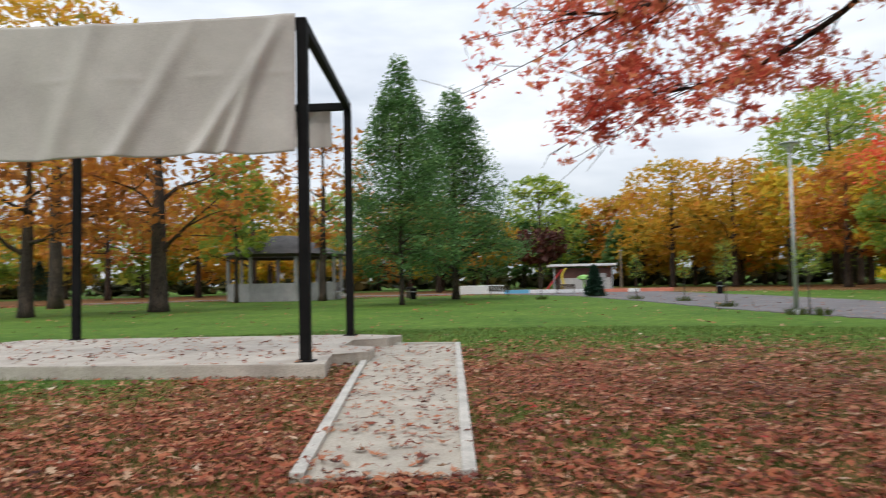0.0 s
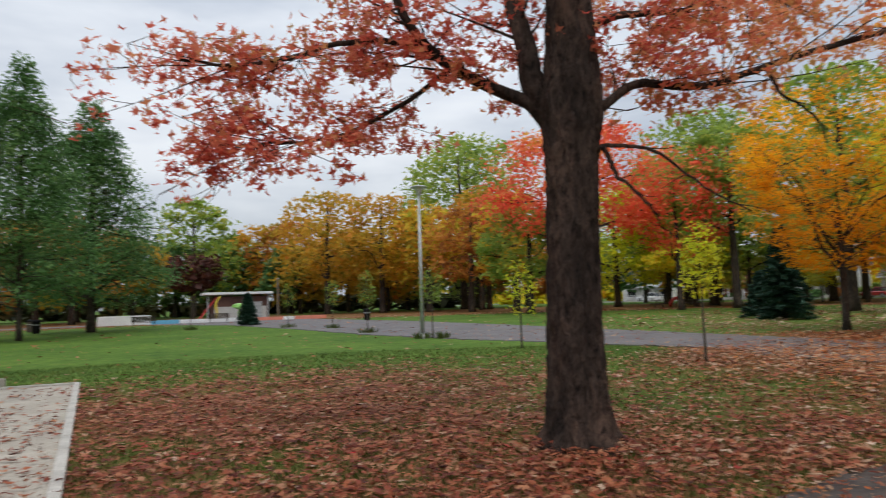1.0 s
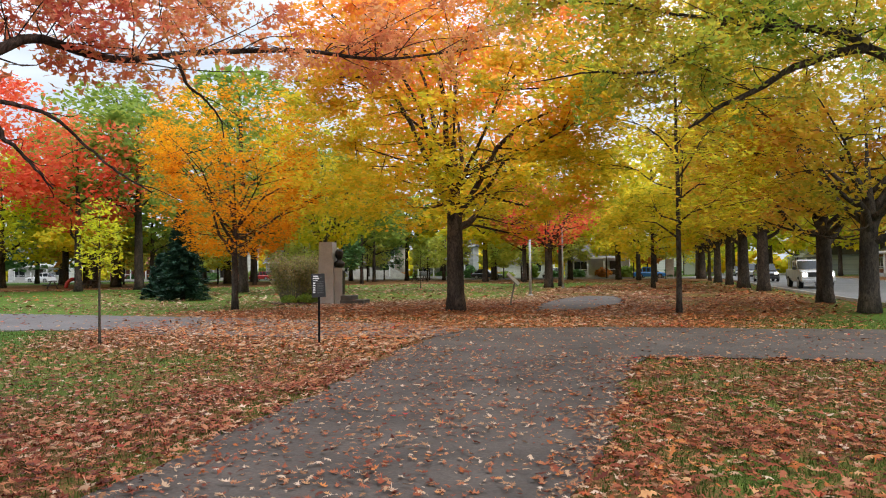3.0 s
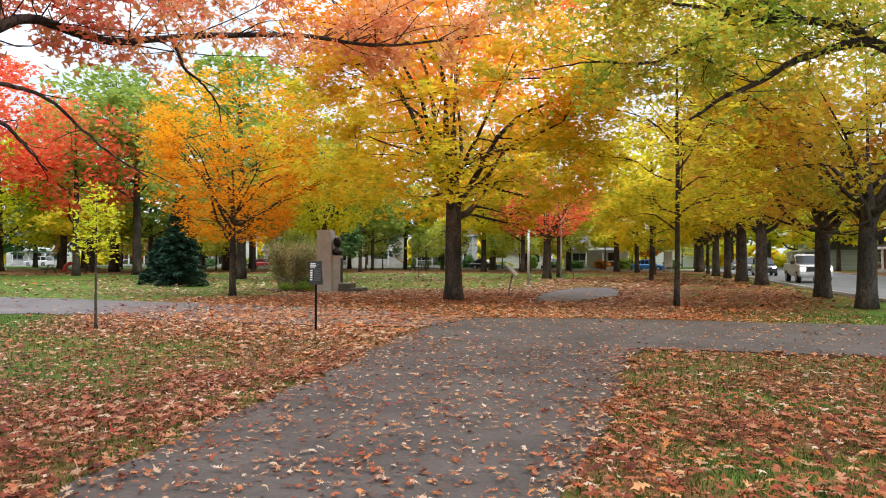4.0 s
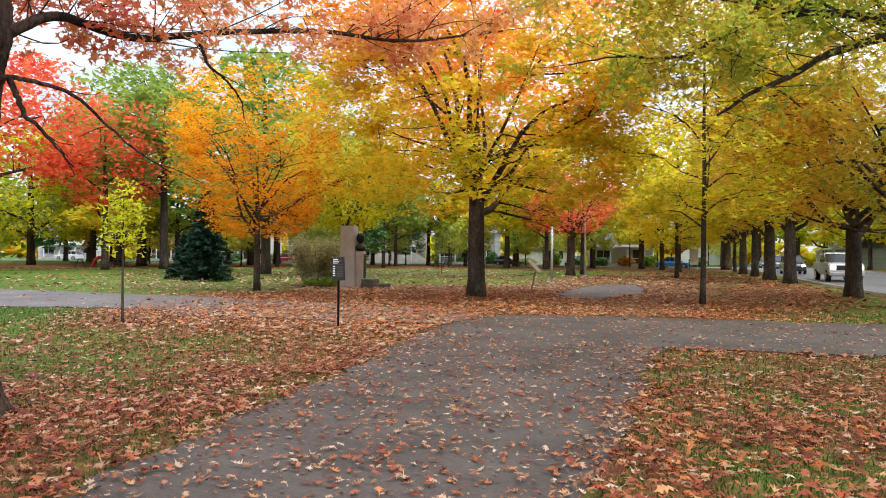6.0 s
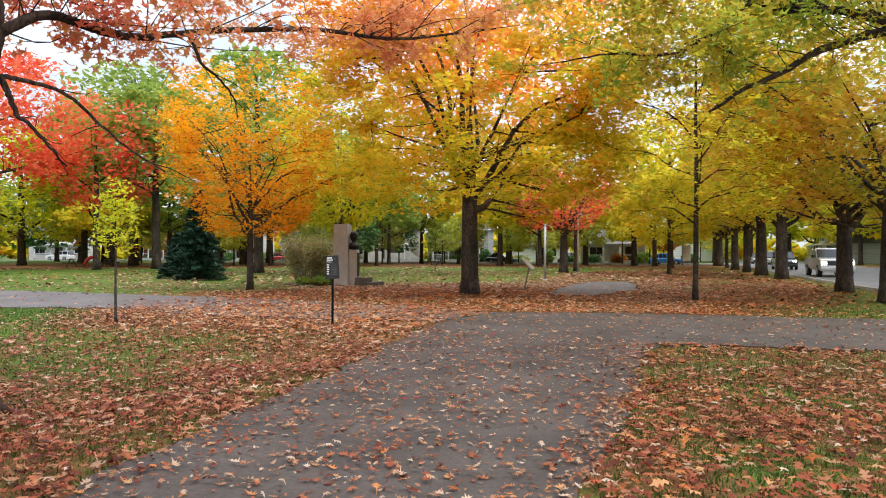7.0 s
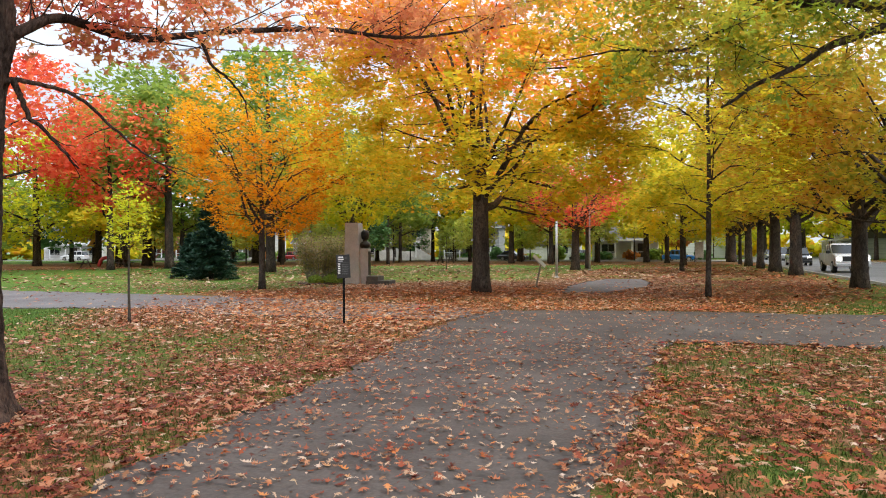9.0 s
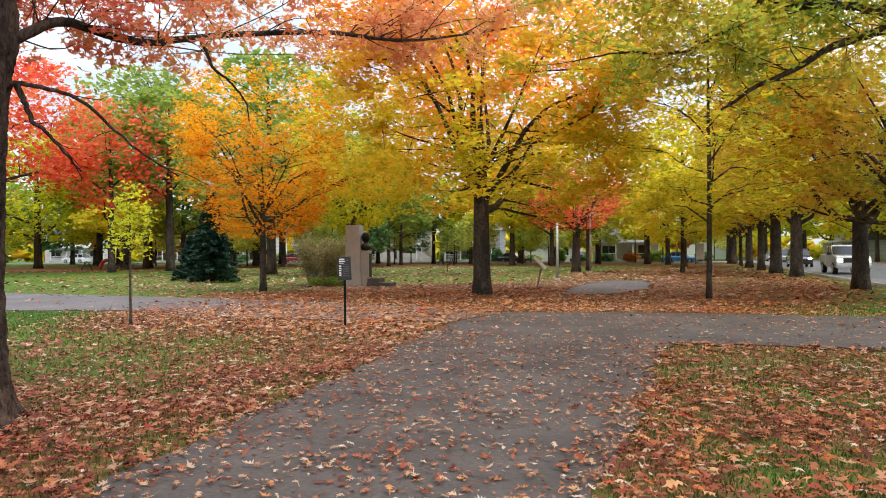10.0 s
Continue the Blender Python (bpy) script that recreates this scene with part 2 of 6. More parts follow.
WOOD_GREY = surface("weathered_wood", (0.16, 0.13, 0.10), (0.34, 0.29, 0.23), 5, 0.8, 0, 0.3, 0.005, 50, (1, 1, 0.2))
WOOD_DARK = surface("dark_wood", (0.045, 0.032, 0.024), (0.10, 0.075, 0.055), 5, 0.7, 0, 0.3, 0.005, 50)
WHITE = surface("white_paint", (0.66, 0.67, 0.68), (0.80, 0.80, 0.80), 1.2, 0.6, 0, 0.08, 0.003, 30)
# a darker, greyer white, for the bandstand
WHITE_GREY = surface("grey_white_paint", (0.34, 0.335, 0.34), (0.48, 0.47, 0.47), 1.2, 0.7, 0, 0.1, 0.003, 30)
GRANITE = surface("grey_granite", (0.40, 0.385, 0.36), (0.52, 0.50, 0.47), 1.8, 0.75, 0, 0.2, 0.004, 120)
GRANITE_DARK = surface("dark_granite", (0.07, 0.062, 0.055), (0.13, 0.115, 0.10), 3, 0.75, 0, 0.2, 0.004, 90)
BRONZE = surface("dark_bronze", (0.018, 0.016, 0.015), (0.05, 0.045, 0.04), 6, 0.4, 0.7, 0.2, 0.004, 40)
SIGN_BLACK = surface("sign_black", (0.013, 0.013, 0.014), (0.022, 0.022, 0.023), 4, 0.4, 0, 0.03, 0.001, 60)
SIGN_WHITE = surface("sign_white", (0.66, 0.66, 0.66), (0.76, 0.76, 0.76), 4, 0.5, 0, 0.02, 0.001, 60)
SIGN_GREY = surface("sign_grey_print", (0.10, 0.10, 0.10), (0.16, 0.16, 0.16), 4, 0.5, 0, 0.02, 0.001, 60)
MULCH = surface("bark_mulch", (0.055, 0.032, 0.022), (0.14, 0.085, 0.06), 3, 0.95, 0, 0.9, 0.03, 30)


# ---- mesh helpers ----
def link(name, verts, faces, mat, parent=None, label="", smooth=False):
    me = bpy.data.meshes.new(name)
    me.from_pydata([tuple(v) for v in verts], [], [tuple(f) for f in faces])
    me.materials.append(mat)
    if smooth:
        me.polygons.foreach_set("use_smooth", [True] * len(me.polygons))
    me.update()
    ob = new(name, me)
    if parent is not None:
        ob.parent = parent
    if label:
        ob["label"] = label
    return ob


def part(name, bm, mat, parent=None, label="", smooth=False):
    me = bpy.data.meshes.new(name)
    bmesh.ops.recalc_face_normals(bm, faces=bm.faces)
    bm.to_mesh(me)
    bm.free()
    me.materials.append(mat)
    if smooth:
        me.polygons.foreach_set("use_smooth", [True] * len(me.polygons))
    ob = new(name, me)
    if parent is not None:
        ob.parent = parent
    if label:
        ob["label"] = label
    return ob


def thing(name, label, category, m=None, group="", kind=""):
    ob = new(name)
    ob.empty_display_size = 0.2
    if m is not None:
        ob.matrix_world = m
    return tagged(ob, label, category, group, kind)


def box(sx, sy, sz, at=(0, 0, 0), bevel=0.0, rot=None, bm=None):
    """A bevelled block standing on at."""
    own = bmesh.new()
    bmesh.ops.create_cube(own, size=1.0)
    bmesh.ops.scale(own, vec=(sx, sy, sz), verts=own.verts)
    if bevel:
        bmesh.ops.bevel(own, geom=own.edges[:], offset=bevel, segments=2, affect="EDGES", profile=0.6)
    bmesh.ops.translate(own, vec=(0, 0, sz / 2), verts=own.verts)
    m = Matrix.Translation(at) @ (rot if rot is not None else Matrix.Identity(4))
    bmesh.ops.transform(own, matrix=m, verts=own.verts)
    if bm is None:
        return own
    tmp = bpy.data.meshes.new("tmp")
    own.to_mesh(tmp)
    own.free()
    bm.from_mesh(tmp)
    bpy.data.meshes.remove(tmp)
    return bm


def lathe(profile, sides=16, at=(0, 0, 0)):
    """A turned shape from (radius, height) pairs."""
    bm = bmesh.new()
    rings = []
    for r, z in profile:
        rings.append([bm.verts.new((at[0] + r * math.cos(2 * math.pi * k / sides), at[1] + r * math.sin(2 * math.pi * k / sides), at[2] + z)) for k in range(sides)])
    for a, b in zip(rings, rings[1:]):
        for k in range(sides):
            bm.faces.new((a[k], a[(k + 1) % sides], b[(k + 1) % sides], b[k]))
    bm.faces.new(rings[0][::-1])
    bm.faces.new(rings[-1])
    return bm


def prism(outline, z0, z1, bevel=0.0):
    """A plan outline raised from z0 to z1."""
    bm = bmesh.new()
    low = [bm.verts.new((x, y, z0)) for x, y in outline]
    top = [bm.verts.new((x, y, z1)) for x, y in outline]
    n = len(outline)
    for k in range(n):
        bm.faces.new((low[k], low[(k + 1) % n], top[(k + 1) % n], top[k]))
    bm.faces.new(top)
    bm.faces.new(low[::-1])
    if bevel:
        edges = [e for e in bm.edges if e.verts[0].co.z > z1 - 1e-6 and e.verts[1].co.z > z1 - 1e-6]
        bmesh.ops.bevel(bm, geom=edges, offset=bevel, segments=2, affect="EDGES")
    return bm


class Tubes:
    """Tapered tubes gathered into one mesh."""

    def __init__(self):
        self.v, self.f, self.n = [], [], 0

    def add(self, pts, radii, sides=7, cap=True):
        p = np.asarray(pts, float)
        d = np.gradient(p, axis=0)
        d /= np.linalg.norm(d, axis=1)[:, None] + 1e-9
        ref = np.array([0.0, 0.0, 1.0]) if abs(d[:, 2]).mean() < 0.8 else np.array([1.0, 0.0, 0.0])
        u = np.cross(d, ref)
        u /= np.linalg.norm(u, axis=1)[:, None] + 1e-9
        w = np.cross(d, u)
        a = 2 * np.pi * np.arange(sides) / sides
        r = np.asarray(radii, float)[:, None, None]
        ring = p[:, None] + r * (u[:, None] * np.cos(a)[None, :, None] + w[:, None] * np.sin(a)[None, :, None])
        k, base = len(p), self.n
        self.v.append(ring.reshape(-1, 3))
        for i in range(k - 1):
            for j in range(sides):
                j2 = (j + 1) % sides
                self.f.append((base + i * sides + j, base + i * sides + j2, base + (i + 1) * sides + j2, base + (i + 1) * sides + j))
        if cap:
            self.f.append(tuple(base + (k - 1) * sides + j for j in range(sides)))
            self.f.append(tuple(base + j for j in range(sides))[::-1])
        self.n += k * sides

    def done(self, name, mat, parent=None, label=""):
        return link(name, np.concatenate(self.v), self.f, mat, parent, label, smooth=True)


def spline(pts, n):
    """A smooth line of n points through the given ones (Catmull-Rom)."""
    p = np.asarray(pts, float)
    q = np.vstack([2 * p[0] - p[1], p, 2 * p[-1] - p[-2]])
    t = np.linspace(0, len(p) - 1 - 1e-6, n)
    i = t.astype(int)
    f = (t - i)[:, None]
    a, b, c, d = q[i], q[i + 1], q[i + 2], q[i + 3]
    return 0.5 * (2 * b + (c - a) * f + (2 * a - 5 * b + 4 * c - d) * f**2 + (3 * b - a - 3 * c + d) * f**3)


# leaf outlines, one unit long, by angle and reach round the leaf's middle
def outline(reach, wave, seed, slim=1.0):
    rng = np.random.default_rng(seed)
    k = len(reach)
    a = 2 * np.pi * (np.arange(k) + 0.15 * rng.normal(size=k)) / k
    r = np.array(reach) * (1 + 0.12 * rng.normal(size=k))
    x, y = r * np.cos(a), slim * r * np.sin(a)
    z = wave * (0.5 * (x * x + 0.8 * y * y) + 0.10 * rng.normal(size=k))
    return np.stack([x, y, z], 1)


LEAF_OAK = [outline((0.66, 0.20, 0.56, 0.20, 0.60, 0.20, 0.56, 0.20), 0.8, s, 0.80) for s in range(6)]


def lobed(curl, twist, seed):
    """An oak leaf lying on the ground: a stalk, three pairs of pointed lobes and a tip, its ends and sides curled up."""
    rng = np.random.default_rng(seed)
    half = [(-0.62, 0.015), (-0.34, 0.05), (-0.24, 0.26), (-0.12, 0.07), (0.04, 0.36), (0.12, 0.08), (0.30, 0.25), (0.36, 0.07)]
    pts = half + [(0.60, 0.0)] + [(x, -y) for x, y in half[::-1]]
    p = np.array(pts) * (1 + 0.10 * rng.normal(size=(len(pts), 2)))
    x, y = p[:, 0], p[:, 1]
    z = curl * (0.9 * x * x + 1.6 * y * y) + twist * x * y + 0.05 * rng.normal(size=len(x)) * abs(curl)
    return np.stack([x, y, z - z.min()], 1)


LEAF_OAK_FLAT = [lobed(c, w, s + 20) for s, (c, w) in enumerate(((0.3, 0.5), (0.6, -0.4), (-0.6, 0.6), (0.7, 0.8), (0.5, -0.8), (-0.4, 0.3), (0.6, 0.2), (-0.8, -0.7)))]
LEAF_STAR = [outline((0.55, 0.26, 0.48, 0.22, 0.50, 0.25), 0.6, s + 60) for s in range(5)]
LEAF_CLUMP = [outline((0.62, 0.30, 0.56, 0.60, 0.30), 0.5, s + 80) for s in range(8)]
LEAF_NEEDLE = [outline((0.6, 0.13, 0.55, 0.13), 0.4, s + 100) for s in range(4)]


def scatter(name, shapes, pos, size, tilt, mat, seed, parent=None, label="", yaw=None):
    """Many small leaves in one mesh: each turned about, tilted off level by about tilt radians."""
    rng = np.random.default_rng(seed)
    n, k = len(pos), len(shapes[0])
    pick = rng.integers(0, len(shapes), n)
    base = np.stack(shapes)[pick] * (np.asarray(size) * np.ones(n))[:, None, None]
    ya = rng.uniform(0, 2 * np.pi, n) if yaw is None else yaw
    ti, ax = np.abs(rng.normal(0, tilt, n)), rng.uniform(0, 2 * np.pi, n)
    c, s = np.cos(ya)[:, None], np.sin(ya)[:, None]
    x, y, z = base[..., 0] * c - base[..., 1] * s, base[..., 0] * s + base[..., 1] * c, base[..., 2]
    ca, sa, ct, st = np.cos(ax)[:, None], np.sin(ax)[:, None], np.cos(ti)[:, None], np.sin(ti)[:, None]
    p, q = x * ca + y * sa, -x * sa + y * ca
    q, z = q * ct - z * st, q * st + z * ct
    v = np.stack([p * ca - q * sa, p * sa + q * ca, z], -1) + np.asarray(pos)[:, None]
    me = bpy.data.meshes.new(name)
    me.vertices.add(n * k)
    me.vertices.foreach_set("co", v.astype(np.float32).ravel())
    me.loops.add(n * k)
    me.loops.foreach_set("vertex_index", np.arange(n * k, dtype=np.int32))
    me.polygons.add(n)
    me.polygons.foreach_set("loop_start", np.arange(n, dtype=np.int32) * k)
    me.update(calc_edges=True)
    me.materials.append(mat)
    ob = new(name, me)
    if parent is not None:
        ob.parent = parent
    if label:
        ob["label"] = label
    return ob


# ---- trees ----
def profile(shape, u):
    """The crown's reach at the height u, from 0 at its foot to 1 at its top."""
    u = np.clip(u, 0, 1)
    if shape == "cone":
        return np.clip((1.05 - u) ** 0.95 * np.minimum(1, 0.5 + 4 * u), 0, 1)
    if shape == "vase":
        return np.sqrt(np.clip(1 - ((u - 0.62) / 0.64) ** 2, 0, 1))
    return np.sqrt(np.clip(1 - ((u - 0.42) / 0.60) ** 2, 0, 1))


def tree(name, label, x, y, h, r, first, reach, low, leaves, count, size, shapes, seed, shape="round", limbs=9, bark=None, far=False, spread=0.10, lean=(0, 0), tilt=0.7, group="", droop=0.0, fan=0.0, hollow=0.75, fill_up=1.6, flat=0.5, stout=1.0):
    """A tree: trunk, main limbs with side branches and twigs, and a crown of single leaves gathered about the twigs."""
    rng = np.random.default_rng(seed)
    bark = bark or BARK_GREY
    top = thing(name, label, "tree", pose(x, y, 0, 0, 0, rng.uniform(0, 360)), group)
    nz = 12
    zz = np.linspace(0, 1, nz) ** 1.25 * h * 0.93
    wob = np.cumsum(rng.normal(0, 0.012 * h / nz * 4, (nz, 2)), 0) * (np.arange(nz) / nz)[:, None] * 0.6
    tp = np.c_[wob[:, 0] + lean[0] * zz, wob[:, 1] + lean[1] * zz, zz]
    rad = r * np.clip(1 - (zz / h) ** 1.5 * 0.95, 0.03, 1) * (1 + 0.28 * np.exp(-zz / max(0.3, 0.8 * r)))
    if fan:
        rad = rad * np.clip(np.exp(-(zz - first - 0.5 * fan) / (0.13 * h)), 0.10, 1)
    trunk = Tubes()
    trunk.add(tp, rad, 6 if far else 14)
    clumps = []
    pieces = []
    for k in range(limbs):
        f = (k + 0.5) / limbs
        z0 = first + (h * 0.82 - first) * f**1.15 if not fan else first + fan * f
        az = k * 2.39996 + rng.normal(0, 0.35)
        i = np.interp(z0, zz, np.arange(nz))
        start = np.array([np.interp(i, np.arange(nz), tp[:, c]) for c in range(3)])
        rise = rng.uniform(0.05, 0.35) + 0.45 * f if shape != "cone" else rng.uniform(0.0, 0.3)
        z1 = min(z0 + rise * reach * (1.1 - 0.4 * f) - droop * reach, h * 0.98)
        if fan:
            z1 = low + (h - low) * (0.22 + 0.72 * ((k * 0.618) % 1))
        out = reach * profile(shape, (z1 - low) / (h - low)) * rng.uniform(0.78, 1.0)
        end = np.array([start[0] + out * math.cos(az), start[1] + out * math.sin(az), z1])
        mid = start * 0.5 + end * 0.5 + np.array([rng.normal(0, 0.06), rng.normal(0, 0.06), 0.10 + rng.normal(0, 0.05)]) * max(out, 1)
        lp = spline([start, start * 0.62 + mid * 0.38 + rng.normal(0, 0.045, 3) * out + [0, 0, -0.05 * out if fan else 0.02 * out], mid + rng.normal(0, 0.05, 3) * out, end], 8)
        r0 = np.interp(z0, zz, rad) * rng.uniform(0.42, 0.6) * (0.9 if fan else 1.0) * stout
        tb = trunk if far else Tubes()
        tb.add(lp, np.linspace(r0, max(0.006, r0 * 0.12), 8), 4 if far else 7)
        for u in np.linspace(0.4, 1, 5 if far else 6):
            clumps.append(lp[min(7, int(u * 7))])
        for q in range(4 if far else 6):
            u = rng.uniform(0.25, 0.95)
            s0 = lp[min(7, int(u * 7))]
            d = np.array([math.cos(az + rng.normal(0, 0.9)), math.sin(az + rng.normal(0, 0.9)), rng.uniform(-0.25, 0.7)])
            ln = out * rng.uniform(0.25, 0.5) + 0.1
            s1 = s0 + d * ln
            sp = spline([s0, (s0 + s1) / 2 + rng.normal(0, 0.06 * ln, 3), s1], 5)
            tb.add(sp, np.linspace(r0 * 0.32, max(0.004, r0 * 0.06), 5), 3 if far else 4, not far)
            clumps += [sp[2], sp[3], sp[4], sp[4]]
            if not far:
                for w in range(2):
                    e = sp[rng.integers(2, 5)]
                    e1 = e + rng.normal(0, 0.35 * ln, 3) * [1, 1, 0.6]
                    tb.add([e, (e + e1) / 2, e1], [r0 * 0.12, r0 * 0.08, 0.003], 3, False)
                    clumps.append(e1)
        if not far:
            pieces.append(tb)
    clumps += [tp[-1], tp[-2], tp[-3]]
    trunk.done("trunk", bark, top)
    for tb in pieces:
        tb.done("limb", bark, top)
    fill = []
    while len(fill) < len(clumps) * fill_up:
        uz, ang = rng.uniform(0.02, 1), rng.uniform(0, 2 * np.pi)
        q = reach * profile(shape, uz) * rng.uniform(0.35, 0.98) ** 0.6
        fill.append((q * math.cos(ang) + lean[0] * h * uz, q * math.sin(ang) + lean[1] * h * uz, low + (h - low) * uz))
    cl = np.array(clumps + fill)
    n = int(count * 1.9)
    ids = rng.integers(0, len(cl), n)
    amp = rng.uniform(0.6, 1.4, len(cl))[ids][:, None]
    pos = cl[ids] + rng.normal(0, 1, (n, 3)) * amp * spread * reach * [1, 1, flat]
    u = (pos[:, 2] - low) / (h - low)
    rr = np.hypot(pos[:, 0] - lean[0] * pos[:, 2], pos[:, 1] - lean[1] * pos[:, 2])
    az = np.arctan2(pos[:, 1], pos[:, 0])
    lobe = 1 + 0.13 * np.sin(3 * az + 4.5 * u + seed) + 0.11 * np.sin(5 * az - 9 * u + 2 * seed) + 0.06 * np.sin(9 * az + 14 * u)
    foot = 0.05 * np.sin(4 * az + seed) + 0.05 * np.sin(7 * az + 3 * seed)
    ok = (u > -0.02 + foot + 0.05 * rng.random(n)) & (rr < reach * (profile(shape, u) * lobe + 0.06)) & (u < 1.04)
    ok &= (rr > 0.52 * reach * profile(shape, u) * lobe) | (u > 0.8) | (rng.random(n) > hollow)
    pos = pos[ok][:count]
    scatter("crown", shapes, pos, size * rng.uniform(0.65, 1.3, len(pos)), tilt, leaves, seed + 7, top)
    return top


# ---- ground ----
def fade(d, a, b):
    """1 inside a, 0 past b."""
    return np.clip((b - d) / (b - a), 0, 1)


def lumps(x, y, s, k=0.0):
    """A cheap smooth noise over the plan, from about -1 to 1."""
    return (np.sin(x * s + 1.7 * np.sin(y * s * 0.7 + k) + k) + np.sin(y * s * 1.13 + 1.3 * np.sin(x * s * 0.8 + 2 * k) + 2.1 + k) + 0.6 * np.sin((x + y) * s * 2.3 + k * 3)) / 2.6


OAK_AT, MAPLE_AT = (3.56, 6.42), (22.9, 9.8)
# the walk's edges in the plan
WALK = [(-22.0, -12.0), (-4.0, 0.2), (-0.5, 2.6), (1.8, 3.7), (3.1, 4.05), (4.05, 4.3), (5.8, 4.62), (7.6, 5.0), (9.4, 5.5), (11.25, 6.05), (13.9, 6.5), (16.2, 6.2), (17.4, 3.4), (18.4, -2.2),
        (20.0, -9.0), (14.0, -9.0), (12.45, -1.5), (11.8, 1.7), (9.6, 1.57), (7.6, 1.36), (5.5, 1.12), (4.1, 1.02), (2.0, 0.2), (-0.5, -1.6), (-3.0, -3.4), (-19.5, -15.5)]
CROSS = [(13.6, 6.6), (12.8, 10.0), (12.6, 13.6), (13.2, 15.0), (11.6, 19.3), (9.3, 25.4), (7.4, 32.0), (5.4, 44.0), (2.0, 60.0), (-6, 75), (-20, 74.5), (-30, 68), (-45, 58), (-47, 61), (-32, 72), (-20, 80), (2, 86),
         (8.5, 85.0), (12.0, 68.0), (15.0, 52.0), (16.5, 36.0), (16.9, 28.1), (17.4, 20.2), (17.6, 14.0), (17.0, 9.0), (16.2, 6.3)]
SPUR = [(23.9, 7.1), (27.8, 8.0), (33.0, 8.5), (36.0, 8.2), (36.5, 6.6), (33.0, 5.6), (28.7, 5.0), (24.5, 5.6)]


def inside(poly, x, y):
    x, y = np.asarray(x, float), np.asarray(y, float)
    hit = np.zeros(x.shape, bool)
    for (x0, y0), (x1, y1) in zip(poly, poly[1:] + poly[:1]):
        if y0 != y1:
            hit ^= ((y0 > y) != (y1 > y)) & (x < (x1 - x0) * (y - y0) / (y1 - y0) + x0)
    return hit


def litter(x, y):
    """How thickly fallen leaves lie, 0 to 1."""
    x, y = np.asarray(x, float), np.asarray(y, float)
    n1, n2 = lumps(x, y, 0.9, 0.4), lumps(x, y, 2.6, 1.9)
    oak = fade(np.hypot(x - 3.0, y - 5.0) + 1.2 * n1, 8.5, 14.5) * (0.74 + 0.14 * n1 + 0.26 * n2) * (1 - 0.42 * np.clip((x - 3.5) / 2.5, 0, 1) * np.clip((y - 0.25 * x - 4.6) / 1.8, 0, 1))
    oak = oak * np.where((x > 3) & (y < 1.75), 0.15, 1.0)
    left = fade(np.hypot(x + 5.0, y - 6.5) + n1, 3.0, 6.5) * (0.45 + 0.25 * n1 + 0.3 * n2)
    lawn = ((x > 4) & (y < 1.6)) * fade(np.hypot(x - 6, y + 2), 7, 13) * (0.58 + 0.12 * n1 + 0.20 * n2 + 0.28 * lumps(x, y, 6.5, 0.7))
    maple = fade(np.hypot((x - 21.0) * 0.8, y - 9.5) + 1.2 * n1, 8.0, 11.5) * (0.95 + 0.15 * n2)
    beside = fade(np.hypot((x - 33.0) * 0.30, y - 3.0) + 0.7 * n1, 4.5, 8.0) * (0.72 + 0.25 * n1 + 0.2 * n2)
    mid = fade(np.hypot((x - 48.0) * 0.32, y - 7.0) + 0.7 * n1, 5.0, 9.5) * (0.72 + 0.25 * n1 + 0.2 * n2)
    thin = ((x > 16) & (y > 8)) * fade(np.hypot(x - 38, y - 24) + 2 * n1, 16, 27) * (0.40 + 0.12 * n1 + 0.12 * n2)
    far = fade(np.abs(np.hypot(x, y) - 92.0) + 3 * n1, 18.0, 26.0) * 0.75
    bare = ((x < 6) & (np.hypot(x, y) < 62)) * 1.0
    out = np.maximum.reduce([oak, left, lawn, maple, beside, mid, thin, far * (1 - bare), 0.03 + 0.03 * n1])
    return np.clip(out, 0, 1)


def axis(near, step, far):
    a = list(np.arange(-near, near + step / 2, step))
    d, p = step, near
    while p < far:
        d *= 1.25
        p += d
        a.append(p)
        a.insert(0, -p)
    return np.array(a)


